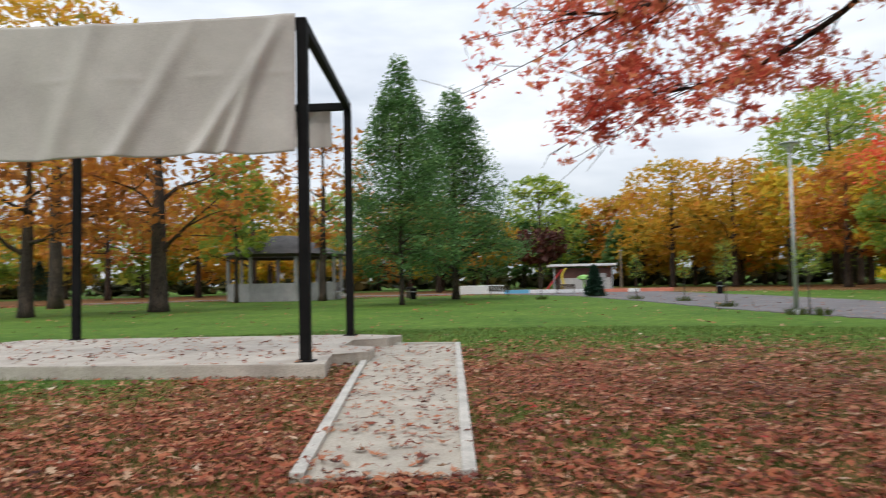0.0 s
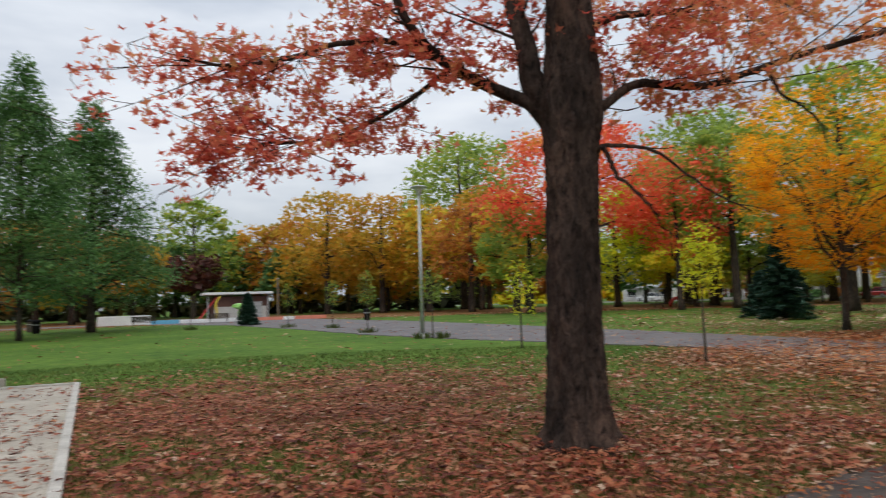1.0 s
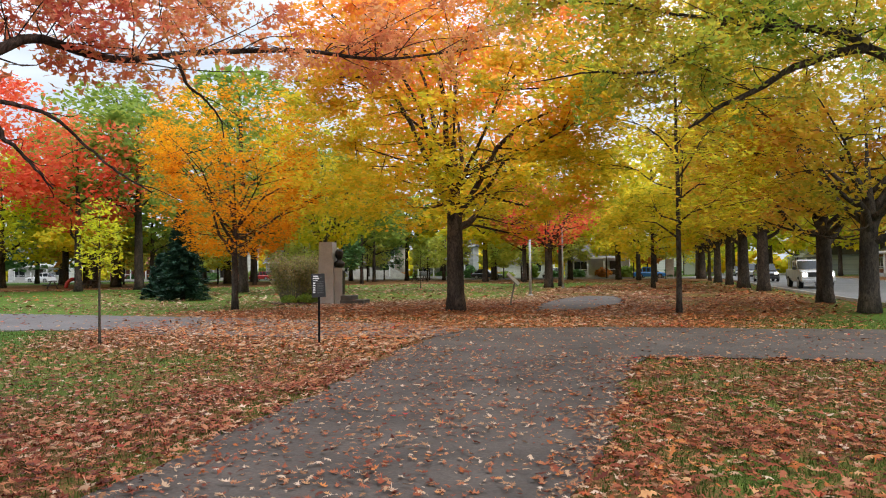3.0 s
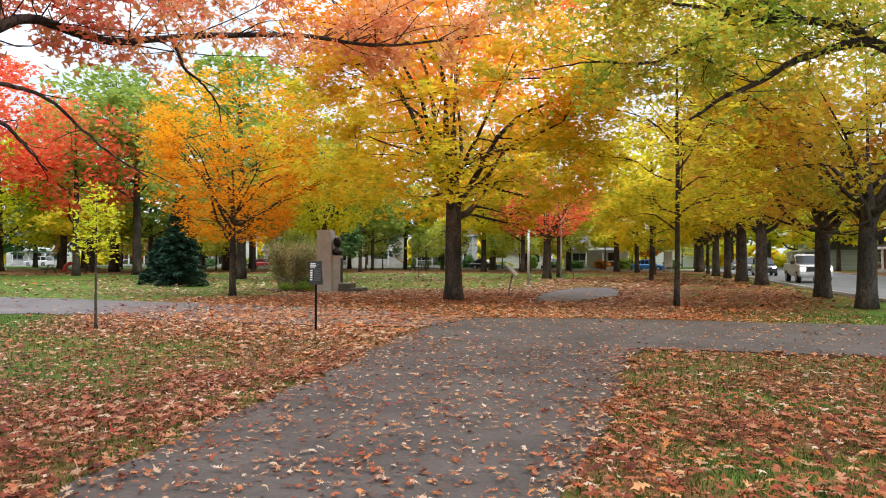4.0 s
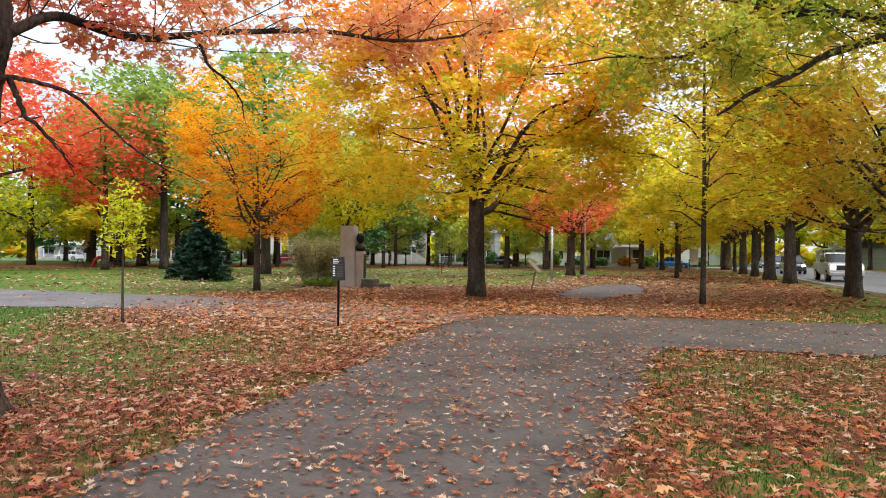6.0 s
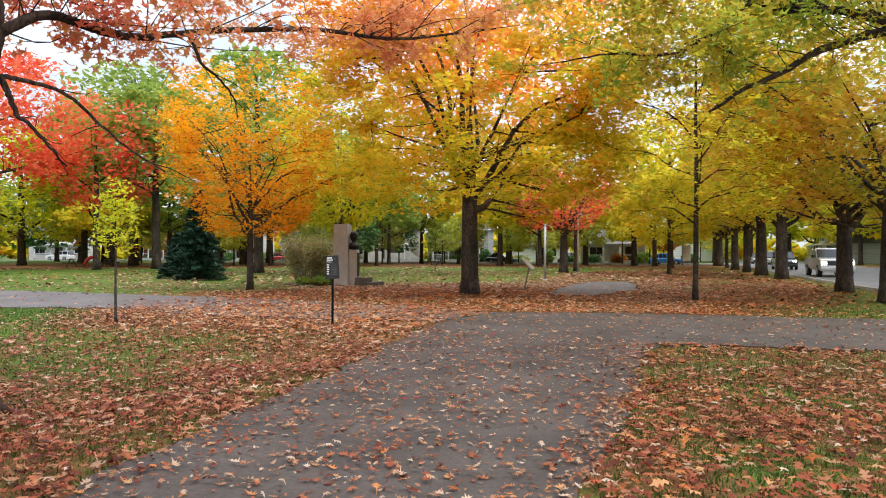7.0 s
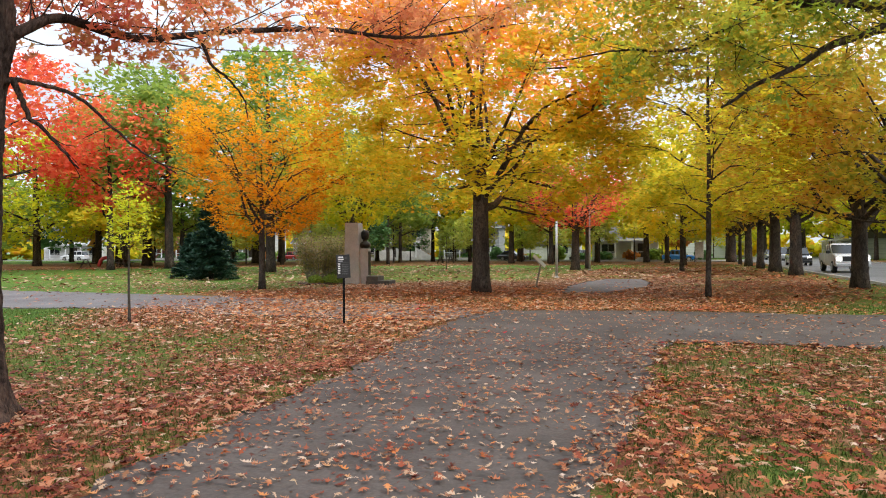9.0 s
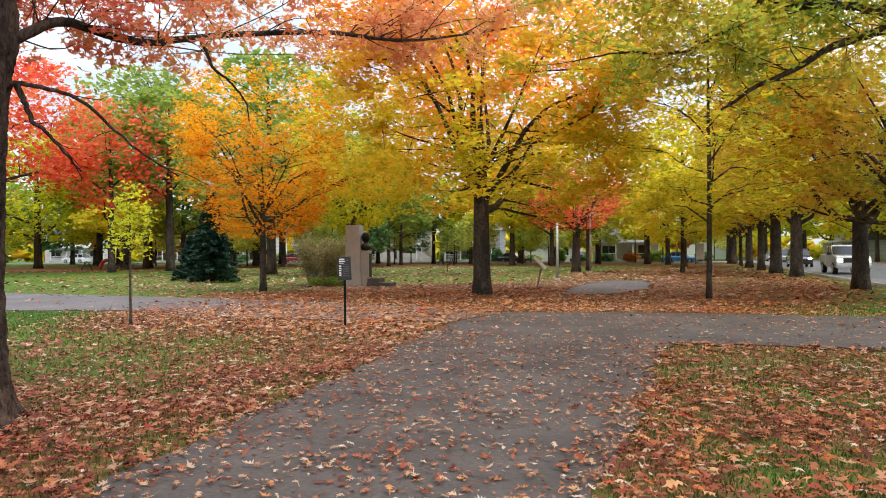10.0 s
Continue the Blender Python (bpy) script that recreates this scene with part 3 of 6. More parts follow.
def ground_material():
    m, n, l, b = material("lawn_and_litter")
    at = n.new("ShaderNodeAttribute")
    at.attribute_name = "litter"
    grain = noise_node(n, l, 38, 4, 0.7)
    mid = noise_node(n, l, 2.2, 5, 0.65)
    big = noise_node(n, l, 0.22, 4, 0.55)
    g1 = ramp_node(n, [(0.3, (0.056, 0.108, 0.019)), (0.55, (0.094, 0.180, 0.028)), (0.75, (0.175, 0.22, 0.050))])
    l.new(mid.outputs["Fac"], g1.inputs["Fac"])
    g2 = ramp_node(n, [(0.35, (0.75, 0.8, 0.7)), (0.65, (1.2, 1.1, 1.0))])
    l.new(big.outputs["Fac"], g2.inputs["Fac"])
    green = mix_node(n, l, 1.0, g1.outputs["Color"], g2.outputs["Color"], "MULTIPLY")
    lit = ramp_node(n, [(0.25, (0.05, 0.035, 0.018)), (0.45, (0.15, 0.065, 0.03)), (0.6, (0.26, 0.12, 0.055)), (0.78, (0.36, 0.21, 0.12))])
    l.new(grain.outputs["Fac"], lit.inputs["Fac"])
    mul = n.new("ShaderNodeMath")
    mul.operation = "MULTIPLY_ADD"
    l.new(grain.outputs["Fac"], mul.inputs[0])
    mul.inputs[1].default_value = 1.6
    mul.inputs[2].default_value = -0.8
    ad = n.new("ShaderNodeMath")
    l.new(at.outputs["Fac"], ad.inputs[0])
    l.new(mul.outputs[0], ad.inputs[1])
    st = n.new("ShaderNodeMapRange")
    st.inputs[1].default_value, st.inputs[2].default_value = 0.35, 0.75
    l.new(ad.outputs[0], st.inputs[0])
    l.new(mix_node(n, l, st.outputs[0], green, lit.outputs["Color"]), b.inputs["Base Color"])
    b.inputs["Roughness"].default_value = 0.95
    b.inputs["Specular IOR Level"].default_value = 0.15
    bump_node(n, l, grain.outputs["Fac"], 0.6, 0.03, b)
    return m


def build_ground():
    a = axis(48.0, 0.75, 2600.0)
    gx, gy = np.meshgrid(a, a, indexing="ij")
    near = fade(np.hypot(gx, gy), 40, 60)
    gz = -0.012 - 0.012 * near * (lumps(gx, gy, 1.1, 0.9) + 1)
    k = len(a)
    v = np.stack([gx, gy, gz], -1).reshape(-1, 3)
    i, j = np.meshgrid(np.arange(k - 1), np.arange(k - 1), indexing="ij")
    f = np.stack([i * k + j, (i + 1) * k + j, (i + 1) * k + j + 1, i * k + j + 1], -1).reshape(-1, 4)
    ob = link("ground", v.tolist(), f.tolist(), ground_material(), smooth=True)
    at = ob.data.attributes.new("litter", "FLOAT", "POINT")
    at.data.foreach_set("value", litter(gx, gy).ravel().astype(np.float32))
    return tagged(ob, "green park lawn with patches of fallen autumn leaves", "ground", kind="structure")


build_ground()


def ragged(poly, step, amp, seed):
    """An outline cut fine, with an uneven edge."""
    rng = np.random.default_rng(seed)
    out = []
    for (x0, y0), (x1, y1) in zip(poly, poly[1:] + poly[:1]):
        d = math.hypot(x1 - x0, y1 - y0)
        n = max(1, int(d / step))
        for k in range(n):
            u = k / n
            e = amp * rng.normal() * min(1, d / 3)
            out.append((x0 + (x1 - x0) * u - e * (y1 - y0) / d, y0 + (y1 - y0) * u + e * (x1 - x0) / d))
    return out


for nm, poly, z, mt, lab in (("path", WALK, 0.0, PATH, "worn grey asphalt footpath strewn with fallen leaves"), ("path", CROSS, 0.004, PATH_PALE, "grey asphalt footpath crossing the lawn"), ("path", SPUR, 0.0, PATH_PALE, "short grey asphalt path half under leaves")):
    tagged(part(nm, prism(ragged(poly, 0.25, 0.11, 3), -0.08, z), mt), lab, "path", kind="structure")

# the street beyond the row of trees, with its kerbs
ROAD_N = [(-40, -16.5), (10, -7.6), (33.3, -3.75), (51.8, -1.2), (86, 2.8), (92.5, 7), (92.5, 62), (88, 92), (76, 135), (56, 205)]
ROAD_S = [(65, 208), (84, 138), (96.5, 94), (100, 62), (100, 9), (106, 4), (160, 6), (160, -4), (108, -6.4), (78, -9.6), (40, -14.5), (10, -18.5), (-40, -27)]
tagged(part("road", prism(ROAD_N + ROAD_S, -0.10, -0.006), ROAD), "grey asphalt street along the park", "road", kind="structure")


def kerb(line, side, label):
    """A kerb stone strip on one side of a line."""
    p = np.array(line, float)
    d = np.gradient(p, axis=0)
    d /= np.linalg.norm(d, axis=1)[:, None]
    q = p + side * 0.16 * np.c_[-d[:, 1], d[:, 0]]
    tagged(part("kerb", prism([tuple(a) for a in p] + [tuple(a) for a in q[::-1]], -0.06, 0.12, 0.02), KERB), label, "kerb", kind="structure")


kerb(ROAD_N, 1, "pale concrete kerb between grass and street")
kerb(ROAD_S[1:6], 1, "pale concrete kerb along the far side of the street")
kerb(ROAD_S[7:], 1, "pale concrete kerb on the houses' side")


# ---- the shelter: slab, posts, beams and canvas ----
POST_A, POST_B, POST_C, POST_D = (-4.38, 11.29), (-5.19, 16.60), (-11.91, 15.95), (-11.10, 10.64)
TOP_Z = 5.66


def build_shelter():
    slab = part("concrete_slab", prism([(-13.6, 10.42), (-3.93, 10.90), (-4.30, 12.36), (-3.74, 12.80), (-3.86, 13.75), (-4.60, 14.05), (-4.78, 15.35), (-4.10, 15.72), (-3.92, 16.52), (-5.1, 16.95), (-13.3, 16.05), (-13.9, 13.0)], -0.05, 0.20, 0.015), CONCRETE)
    tagged(slab, "pale concrete slab strewn with red leaves", "slab", kind="structure")
    frame_ob = thing("canvas_shelter", "black steel shelter frame hung with cream canvas", "shelter", pose(0, 0, 0))
    for p in (POST_A, POST_B, POST_C, POST_D):
        post = part("post", box(0.17, 0.17, TOP_Z - 0.2, (p[0], p[1], 0.2), 0.012, pose(0, 0, 0, 0, 0, 6)), STEEL_BLACK, frame_ob)
        part("base_plate", box(0.30, 0.30, 0.02, (p[0], p[1], 0.2), 0.004, pose(0, 0, 0, 0, 0, 6)), STEEL_BLACK, post)
    for a, b in ((POST_A, POST_B), (POST_B, POST_C), (POST_C, POST_D), (POST_D, POST_A)):
        d = math.hypot(b[0] - a[0], b[1] - a[1])
        ang = math.degrees(math.atan2(b[1] - a[1], b[0] - a[0]))
        part("beam", box(d + 0.16, 0.15, 0.17, ((a[0] + b[0]) / 2, (a[1] + b[1]) / 2, TOP_Z - 0.02), 0.012, pose(0, 0, 0, 0, 0, ang)), STEEL_BLACK, frame_ob)
    for a, b, drop, off, start in ((POST_A, POST_D, 2.28, -0.12, 0.012), (POST_B, POST_C, 1.05, 0.12, 0.065)):
        nu, nv = 220, 50
        va = np.array([*a, 0.0])
        vb = np.array([*b, 0.0])
        d = (vb - va) / np.linalg.norm(vb - va)
        nrm = np.array([d[1], -d[0], 0]) * (-1 if off < 0 else 1)
        grid = []
        for i in range(nu + 1):
            for j in range(nv + 1):
                u, v = i / nu, j / nv
                s = u * np.linalg.norm(vb - va)
                fold = 0.05 * v * math.sin(2.3 * s + 1.2 * v) + 0.15 * (v + 0.15) * math.exp(-((s - 0.15 - 1.5 * v) / 0.16) ** 2) + 0.13 * (v + 0.1) * math.exp(-((s - 0.25 - 0.95 * v) / 0.11) ** 2) + 0.12 * (v + 0.2) * math.exp(-((s - 1.7 - 1.3 * v) / 0.18) ** 2) + 0.06 * math.exp(-((s - 3.4 - 0.8 * v) / 0.2) ** 2)
                fold += 0.012 * math.exp(-((v - 0.42) / 0.02) ** 2) * (0.5 + 0.5 * math.sin(5 * s))
                fold += 0.02 * math.sin(9 * s + 4 * v) * v + 0.09 * v * math.exp(-((s - 0.30 + 0.2 * v) / 0.16) ** 2)
                p = va + (vb - va) * (start + (1 - start) * u) + nrm * (0.13 + fold)
                z = TOP_Z + 0.19 - v * drop - 0.05 * math.sin(math.pi * u) * (1 - v) - 0.02 * math.sin(3.1 * s) * v
                grid.append((p[0], p[1], z))
        faces = [(i * (nv + 1) + j, (i + 1) * (nv + 1) + j, (i + 1) * (nv + 1) + j + 1, i * (nv + 1) + j + 1) for i in range(nu) for j in range(nv)]
        cloth = link("canvas", grid, faces, CANVAS, frame_ob, "creased cream canvas", True)
        th = cloth.modifiers.new("thickness", "SOLIDIFY")
        th.thickness = 0.012


build_shelter()


def build_sand_strip():
    nl, nr, fl, fr, fe = (-2.36, 5.51), (-1.1, 5.69), (-4.18, 14.56), (-2.57, 16.26), (-4.9, 16.16)
    tagged(part("sand_strip", prism(ragged([nl, nr, fr, fe, (-4.62, 14.3), fl], 0.4, 0.03, 5), -0.05, 0.012), SAND), "pale sand strip with scattered red leaves", "sand", kind="structure")
    for a, b in ((nl, fl), (nr, fr), (fe, fr)):
        d = math.hypot(b[0] - a[0], b[1] - a[1])
        ang = math.degrees(math.atan2(b[1] - a[1], b[0] - a[0]))
        ob = part("edging_board", box(d, 0.11 if b != fr or a == nr else 0.07, 0.09, ((a[0] + b[0]) / 2, (a[1] + b[1]) / 2, -0.035), 0.01, pose(0, 0, 0, 0, 0, ang)), BOARD)
        tagged(ob, "pale weathered wooden edging board beside the sand", "board", "sand strip edging")


build_sand_strip()


# ---- the red oak beside the walk ----
def clear_of(pos, lines, gap):
    """Leaves that do not crowd the bare wood of the main limbs."""
    keep = np.ones(len(pos), bool)
    for line in lines:
        for q in spline(line, 40):
            keep &= np.sum((pos - q) ** 2, 1) > gap * gap
    return pos[keep]


def build_red_oak():
    x0, y0 = OAK_AT
    oak = thing("red_oak_tree", "large red oak with dark furrowed bark and rust-red leaves", "tree", pose(x0, y0, 0))
    # trunk, with roots that flare and furrowed bark
    sides, rows = 80, 200
    v, f = [], []
    for i in range(rows + 1):
        z = 9.5 * (i / rows) ** 1.25 - 0.05
        rr = 0.315 * (1 - 0.012 * z) * (1 + 0.34 * math.exp(-max(z, 0) / 0.20)) * (1.0 if z < 3.0 else 1 + 0.16 * math.exp(-((z - 3.5) / 0.45) ** 2))
        if z > 4.0:
            rr *= max(0.30, 1 - 0.11 * (z - 4.0))
        cx = 0.02 * math.sin(z * 1.3) + 0.012 * z
        for j in range(sides):
            a = 2 * math.pi * j / sides
            root = 0.13 * math.exp(-max(z, 0) / 0.22) * max(0, math.cos(5 * a + 0.6)) ** 1.5
            q = Vector((math.cos(a) * 3.2, math.sin(a) * 3.2, z * 1.1))
            fur = (0.5 - abs(noise.noise(Vector((q.x * 1.9, q.y * 1.9, z * 2.4))))) * 0.075 + noise.noise(q * 0.33) * 0.10
            fur += (0.4 - abs(noise.noise(Vector((q.x * 4.4, q.y * 4.4, z * 6.5))))) * 0.04
            r = rr * (1 + root * 2.4) + fur - 0.05
            v.append((cx + r * math.cos(a), 0.01 * math.sin(z) + r * math.sin(a), z))
    for i in range(rows):
        for j in range(sides):
            f.append((i * sides + j, i * sides + (j + 1) % sides, (i + 1) * sides + (j + 1) % sides, (i + 1) * sides + j))
    link("trunk", v, f, BARK_OAK, oak, smooth=True)
    # the limbs: their lines in the plan and up, foot radius, tip radius
    limbs = [
        ([(3.40, 6.50, 3.30), (3.22, 6.56, 3.55), (2.95, 6.68, 3.72), (2.42, 6.78, 4.00), (2.02, 6.81, 4.37), (1.72, 6.79, 4.82), (1.2, 6.8, 5.5), (0.4, 6.9, 6.1)], 0.085, 0.025),
        ([(2.30, 6.80, 4.10), (1.97, 6.91, 4.22), (1.26, 6.98, 4.14), (0.70, 6.99, 3.95), (0.15, 6.93, 3.82), (-0.25, 6.88, 3.84)], 0.04, 0.010),
        ([(2.45, 6.78, 3.98), (1.87, 7.04, 3.57), (1.26, 7.08, 3.27), (0.65, 7.09, 3.15), (0.1, 7.03, 3.08)], 0.03, 0.008),
        ([(3.42, 6.48, 3.40), (3.27, 6.55, 3.75), (3.21, 6.66, 4.26), (3.12, 6.82, 4.93), (3.02, 6.97, 6.16), (2.6, 7.3, 7.6), (2.2, 7.6, 8.8)], 0.155, 0.03),
        ([(3.72, 6.30, 3.34), (3.90, 6.18, 3.50), (4.22, 6.07, 3.71), (4.88, 5.81, 3.65), (5.84, 5.45, 3.94), (6.96, 4.84, 4.19), (7.83, 4.44, 4.27), (9.0, 3.5, 4.62)], 0.058, 0.013),
        ([(5.45, 5.60, 3.82), (5.54, 5.58, 3.66), (5.63, 5.52, 3.5), (5.78, 5.42, 3.38), (5.90, 5.37, 3.18), (5.92, 5.30, 2.98)], 0.022, 0.006),
        ([(3.75, 6.24, 3.02), (3.92, 6.18, 3.06), (4.31, 6.01, 2.97), (4.64, 5.75, 2.62), (4.99, 5.44, 2.24)], 0.028, 0.007),
        ([(3.85, 6.20, 3.04), (3.95, 6.14, 2.80), (4.05, 6.05, 2.6), (4.24, 5.93, 2.32)], 0.03, 0.008),
        ([(3.70, 6.35, 4.3), (4.1, 6.2, 4.45), (4.8, 6.1, 4.55), (5.6, 6.2, 4.85), (6.6, 6.0, 5.0)], 0.05, 0.012),
        ([(3.6, 6.5, 4.9), (4.3, 7.4, 5.6), (5.0, 8.6, 6.2), (5.5, 9.8, 6.6)], 0.08, 0.02),
        ([(3.6, 6.4, 5.4), (3.0, 5.4, 6.1), (2.2, 4.3, 6.6), (1.6, 3.4, 6.9)], 0.08, 0.02),
        ([(3.6, 6.4, 6.0), (4.8, 5.6, 6.8), (6.2, 4.8, 7.3), (7.4, 4.2, 7.6)], 0.08, 0.02),
        ([(3.6, 6.4, 6.6), (2.6, 6.2, 7.4), (1.0, 5.9, 7.9), (-0.4, 5.8, 8.1)], 0.07, 0.02),
        ([(3.6, 6.4, 7.2), (4.0, 7.4, 8.2), (4.6, 8.4, 9.2), (5.2, 9.2, 9.9)], 0.06, 0.015),
    ]
    rng = np.random.default_rng(11)
    spots, weight = [], []
    for k, (line, ra, rb) in enumerate(limbs):
        tb = Tubes()
        p = spline(np.array(line) - [x0, y0, 0], 34)
        p[3:] += np.cumsum(rng.normal(0, 0.006, (31, 3)), 0)
        tb.add(p, np.linspace(ra, rb, 34), 9)
        bare = k in (5, 6, 7)
        for q in range(4 if bare else 50 if k == 4 else 26 if k == 8 else 24):
            i = rng.integers(4 if k in (1, 2, 4) else 9, 33)
            d = p[min(33, i + 1)] - p[i - 1]
            d /= np.linalg.norm(d)
            e = d * rng.uniform(0.4, 1.1) + rng.normal(0, 0.6, 3) * [1, 1, 0.55] + [0, 0, 0.42 if k == 4 else -0.12]
            ln = rng.uniform(0.35, 0.95) * (0.4 if bare else 1)
            s1 = p[i] + e * ln
            sp = spline([p[i], (p[i] + s1) / 2 + rng.normal(0, 0.05, 3), s1], 6)
            tb.add(sp, np.linspace(max(0.006, rb * 0.7), 0.0025, 6), 4)
            if not bare:
                spots += [sp[4], sp[5], sp[5]]
                for w in range(3):
                    s2 = sp[rng.integers(2, 6)]
                    s3 = s2 + rng.normal(0, 0.28, 3) * [1, 1, 0.6]
                    tb.add([s2, (s2 + s3) / 2 + rng.normal(0, 0.02, 3), s3], [0.005, 0.004, 0.002], 3, False)
                    spots += [s3, s3, s3 * 0.7 + s2 * 0.3]
        tb.done("limb", BARK_OAK, oak)
    spots = np.array(spots)
    n = 27000
    pos = spots[rng.integers(0, len(spots), n)] + rng.normal(0, 0.075, (n, 3)) * [1, 1, 0.8] - [0, 0, 0.03]
    pos = pos[(pos[:, 2] > np.where(pos[:, 0] < -1.6, 2.65, 2.55))]
    pos = clear_of(pos, [np.array(limbs[k][0]) - [x0, y0, 0] for k in (0, 3, 4)], 0.12)
    pos = pos[pos[:, 0] + x0 > -1.25 + 0.5 * rng.random(len(pos)) ** 2]
    scatter("crown", LEAF_OAK, pos, 0.104 * rng.uniform(0.6, 1.25, len(pos)), 0.9, RED_OAK, 12, oak)


build_red_oak()


# ---- the green-leaved oak whose limbs hang over the walk ----
def build_green_oak():
    x0, y0 = 8.9, -4.4
    oak = thing("green_oak_tree", "oak with yellowing green leaves and dark limbs", "tree", pose(x0, y0, 0))
    tb = Tubes()
    z = np.linspace(-0.05, 9, 16)
    tb.add(np.c_[0.05 * np.sin(z), 0.03 * z * 0.5, z], 0.36 * np.clip(1 - z / 11, 0.1, 1) * (1 + 0.5 * np.exp(-np.maximum(z, 0) / 0.4)), 18)
    tb.done("trunk", BARK_DARK, oak)
    limbs = [
        ([(8.9, -4.2, 2.9), (9.05, -2.8, 3.4), (9.0, -1.7, 3.72), (8.88, -1.19, 3.91), (8.82, -0.58, 3.80), (8.73, -0.1, 3.56), (8.63, 0.33, 3.36), (8.51, 0.67, 3.16)], 0.085, 0.014),
        ([(8.88, -1.25, 3.91), (8.78, -0.98, 4.07), (8.72, -0.47, 4.19), (8.63, -0.12, 4.21), (8.53, 0.21, 4.34)], 0.06, 0.025),
        ([(8.53, 0.21, 4.34), (8.53, 0.37, 4.15), (8.50, 0.75, 3.96), (8.47, 1.07, 3.86), (8.37, 1.66, 3.94), (8.3, 2.3, 3.9)], 0.032, 0.008),
        ([(8.53, 0.21, 4.34), (8.45, 0.9, 4.55), (8.4, 1.7, 4.8), (8.3, 2.6, 4.9)], 0.022, 0.006),
        ([(8.9, -4.2, 4.0), (8.4, -2.6, 4.9), (8.2, -1.0, 5.5), (8.1, 0.4, 5.9)], 0.09, 0.02),
        ([(8.9, -4.2, 4.6), (10.2, -2.8, 5.4), (11.4, -1.4, 5.8), (12.3, 0.0, 6.0)], 0.09, 0.02),
        ([(8.9, -4.2, 3.6), (10.4, -3.4, 4.3), (11.6, -2.6, 4.7), (13.0, -1.8, 4.8)], 0.08, 0.02),
        ([(8.9, -4.2, 5.2), (7.4, -4.2, 6.0), (6.0, -4.0, 6.5), (4.8, -3.8, 6.8)], 0.08, 0.02),
        ([(8.9, -4.2, 5.6), (9.0, -5.8, 6.5), (9.2, -7.4, 7.2), (9.2, -8.6, 7.5)], 0.08, 0.02),
        ([(8.9, -4.2, 6.6), (9.4, -3.4, 7.8), (10.0, -2.4, 8.8), (10.4, -1.8, 9.4)], 0.07, 0.02),
    ]
    rng = np.random.default_rng(23)
    spots = []
    for k, (line, ra, rb) in enumerate(limbs):
        tb = Tubes()
        p = spline(np.array(line) - [x0, y0, 0], 30)
        p[3:] += np.cumsum(rng.normal(0, 0.006, (27, 3)), 0)
        tb.add(p, np.linspace(ra, rb, 30), 9)
        for q in range(22):
            i = rng.integers(12 if k == 0 else 5, 29)
            d = p[i + 1] - p[i - 1]
            d /= np.linalg.norm(d)
            s1 = p[i] + (d * rng.uniform(0.3, 1.0) + rng.normal(0, 0.6, 3) * [1, 1, 0.6] + [0, 0, 0.40 if k < 2 else -0.05]) * rng.uniform(0.3, 0.85)
            sp = spline([p[i], (p[i] + s1) / 2 + rng.normal(0, 0.05, 3), s1], 6)
            tb.add(sp, np.linspace(max(0.006, rb * 0.6), 0.0025, 6), 4)
            spots += [sp[4], sp[5], sp[5]]
            for w in range(2):
                s2 = sp[rng.integers(2, 6)]
                s3 = s2 + rng.normal(0, 0.28, 3) * [1, 1, 0.6]
                tb.add([s2, (s2 + s3) / 2, s3], [0.005, 0.004, 0.002], 3, False)
                spots += [s3, s3]
        tb.done("limb", BARK_DARK, oak)
    spots = np.array(spots)
    n = 20000
    pos = spots[rng.integers(0, len(spots), n)] + rng.normal(0, 0.16, (n, 3)) * [1, 1, 0.7]
    pos = pos[pos[:, 2] > 2.75]
    pos = clear_of(pos, [np.array(limbs[k][0]) - [x0, y0, 0] for k in (0, 1, 2)], 0.16)
    scatter("crown", LEAF_OAK, pos, 0.105 * rng.uniform(0.6, 1.25, len(pos)), 0.75, GREEN_OAK, 24, oak)


build_green_oak()

# ---- the trees of the park: plan, height, trunk radius, first limb, reach, crown foot ----
tree("maple_tree", "broad maple with yellow-green and orange leaves", 22.9, 9.8, 13.4, 0.31, 2.9, 6.7, 3.0, MAPLE, 56000, 0.205, LEAF_STAR, 101, "round", 11, BARK_DARK, spread=0.052, tilt=0.45, fan=2.0, hollow=0.90, fill_up=2.0, flat=0.36, stout=1.2)
tree("orange_maple_tree", "young maple with bright orange-yellow leaves", 21.6, 18.8, 8.6, 0.13, 2.1, 3.7, 2.0, ORANGE, 19000, 0.155, LEAF_STAR, 102, "vase", 17, BARK_GREY, spread=0.065, tilt=0.45, fan=2.4, hollow=0.85, fill_up=1.2, flat=0.34, stout=1.3)
tree("yellow_maple_tree", "slender young maple with yellow-green leaves", 23.1, 2.15, 10.2, 0.085, 2.3, 3.6, 2.3, YELLOW, 15000, 0.175, LEAF_STAR, 103, "round", 17, BARK_DARK, spread=0.06, tilt=0.35, flat=0.35, fill_up=1.8)
tree("street_maple_tree", "large street maple with yellow and rust leaves", 30.9, -2.6, 11.5, 0.29, 2.2, 6.4, 2.8, ROW_MAPLE, 20000, 0.225, LEAF_STAR, 104, "vase", 12, BARK_DARK, spread=0.05, fan=1.6, hollow=0.93, fill_up=2.0, flat=0.4, stout=1.2, group="row of street trees")
tree("street_maple_tree", "large street maple with yellow and rust leaves", 24.9, -3.3, 11.5, 0.28, 2.1, 5.6, 3.2, ROW_MAPLE, 18000, 0.215, LEAF_STAR, 105, "vase", 12, BARK_GREY, spread=0.05, fan=1.6, hollow=0.93, fill_up=2.0, flat=0.4, stout=1.2, group="row of street trees")
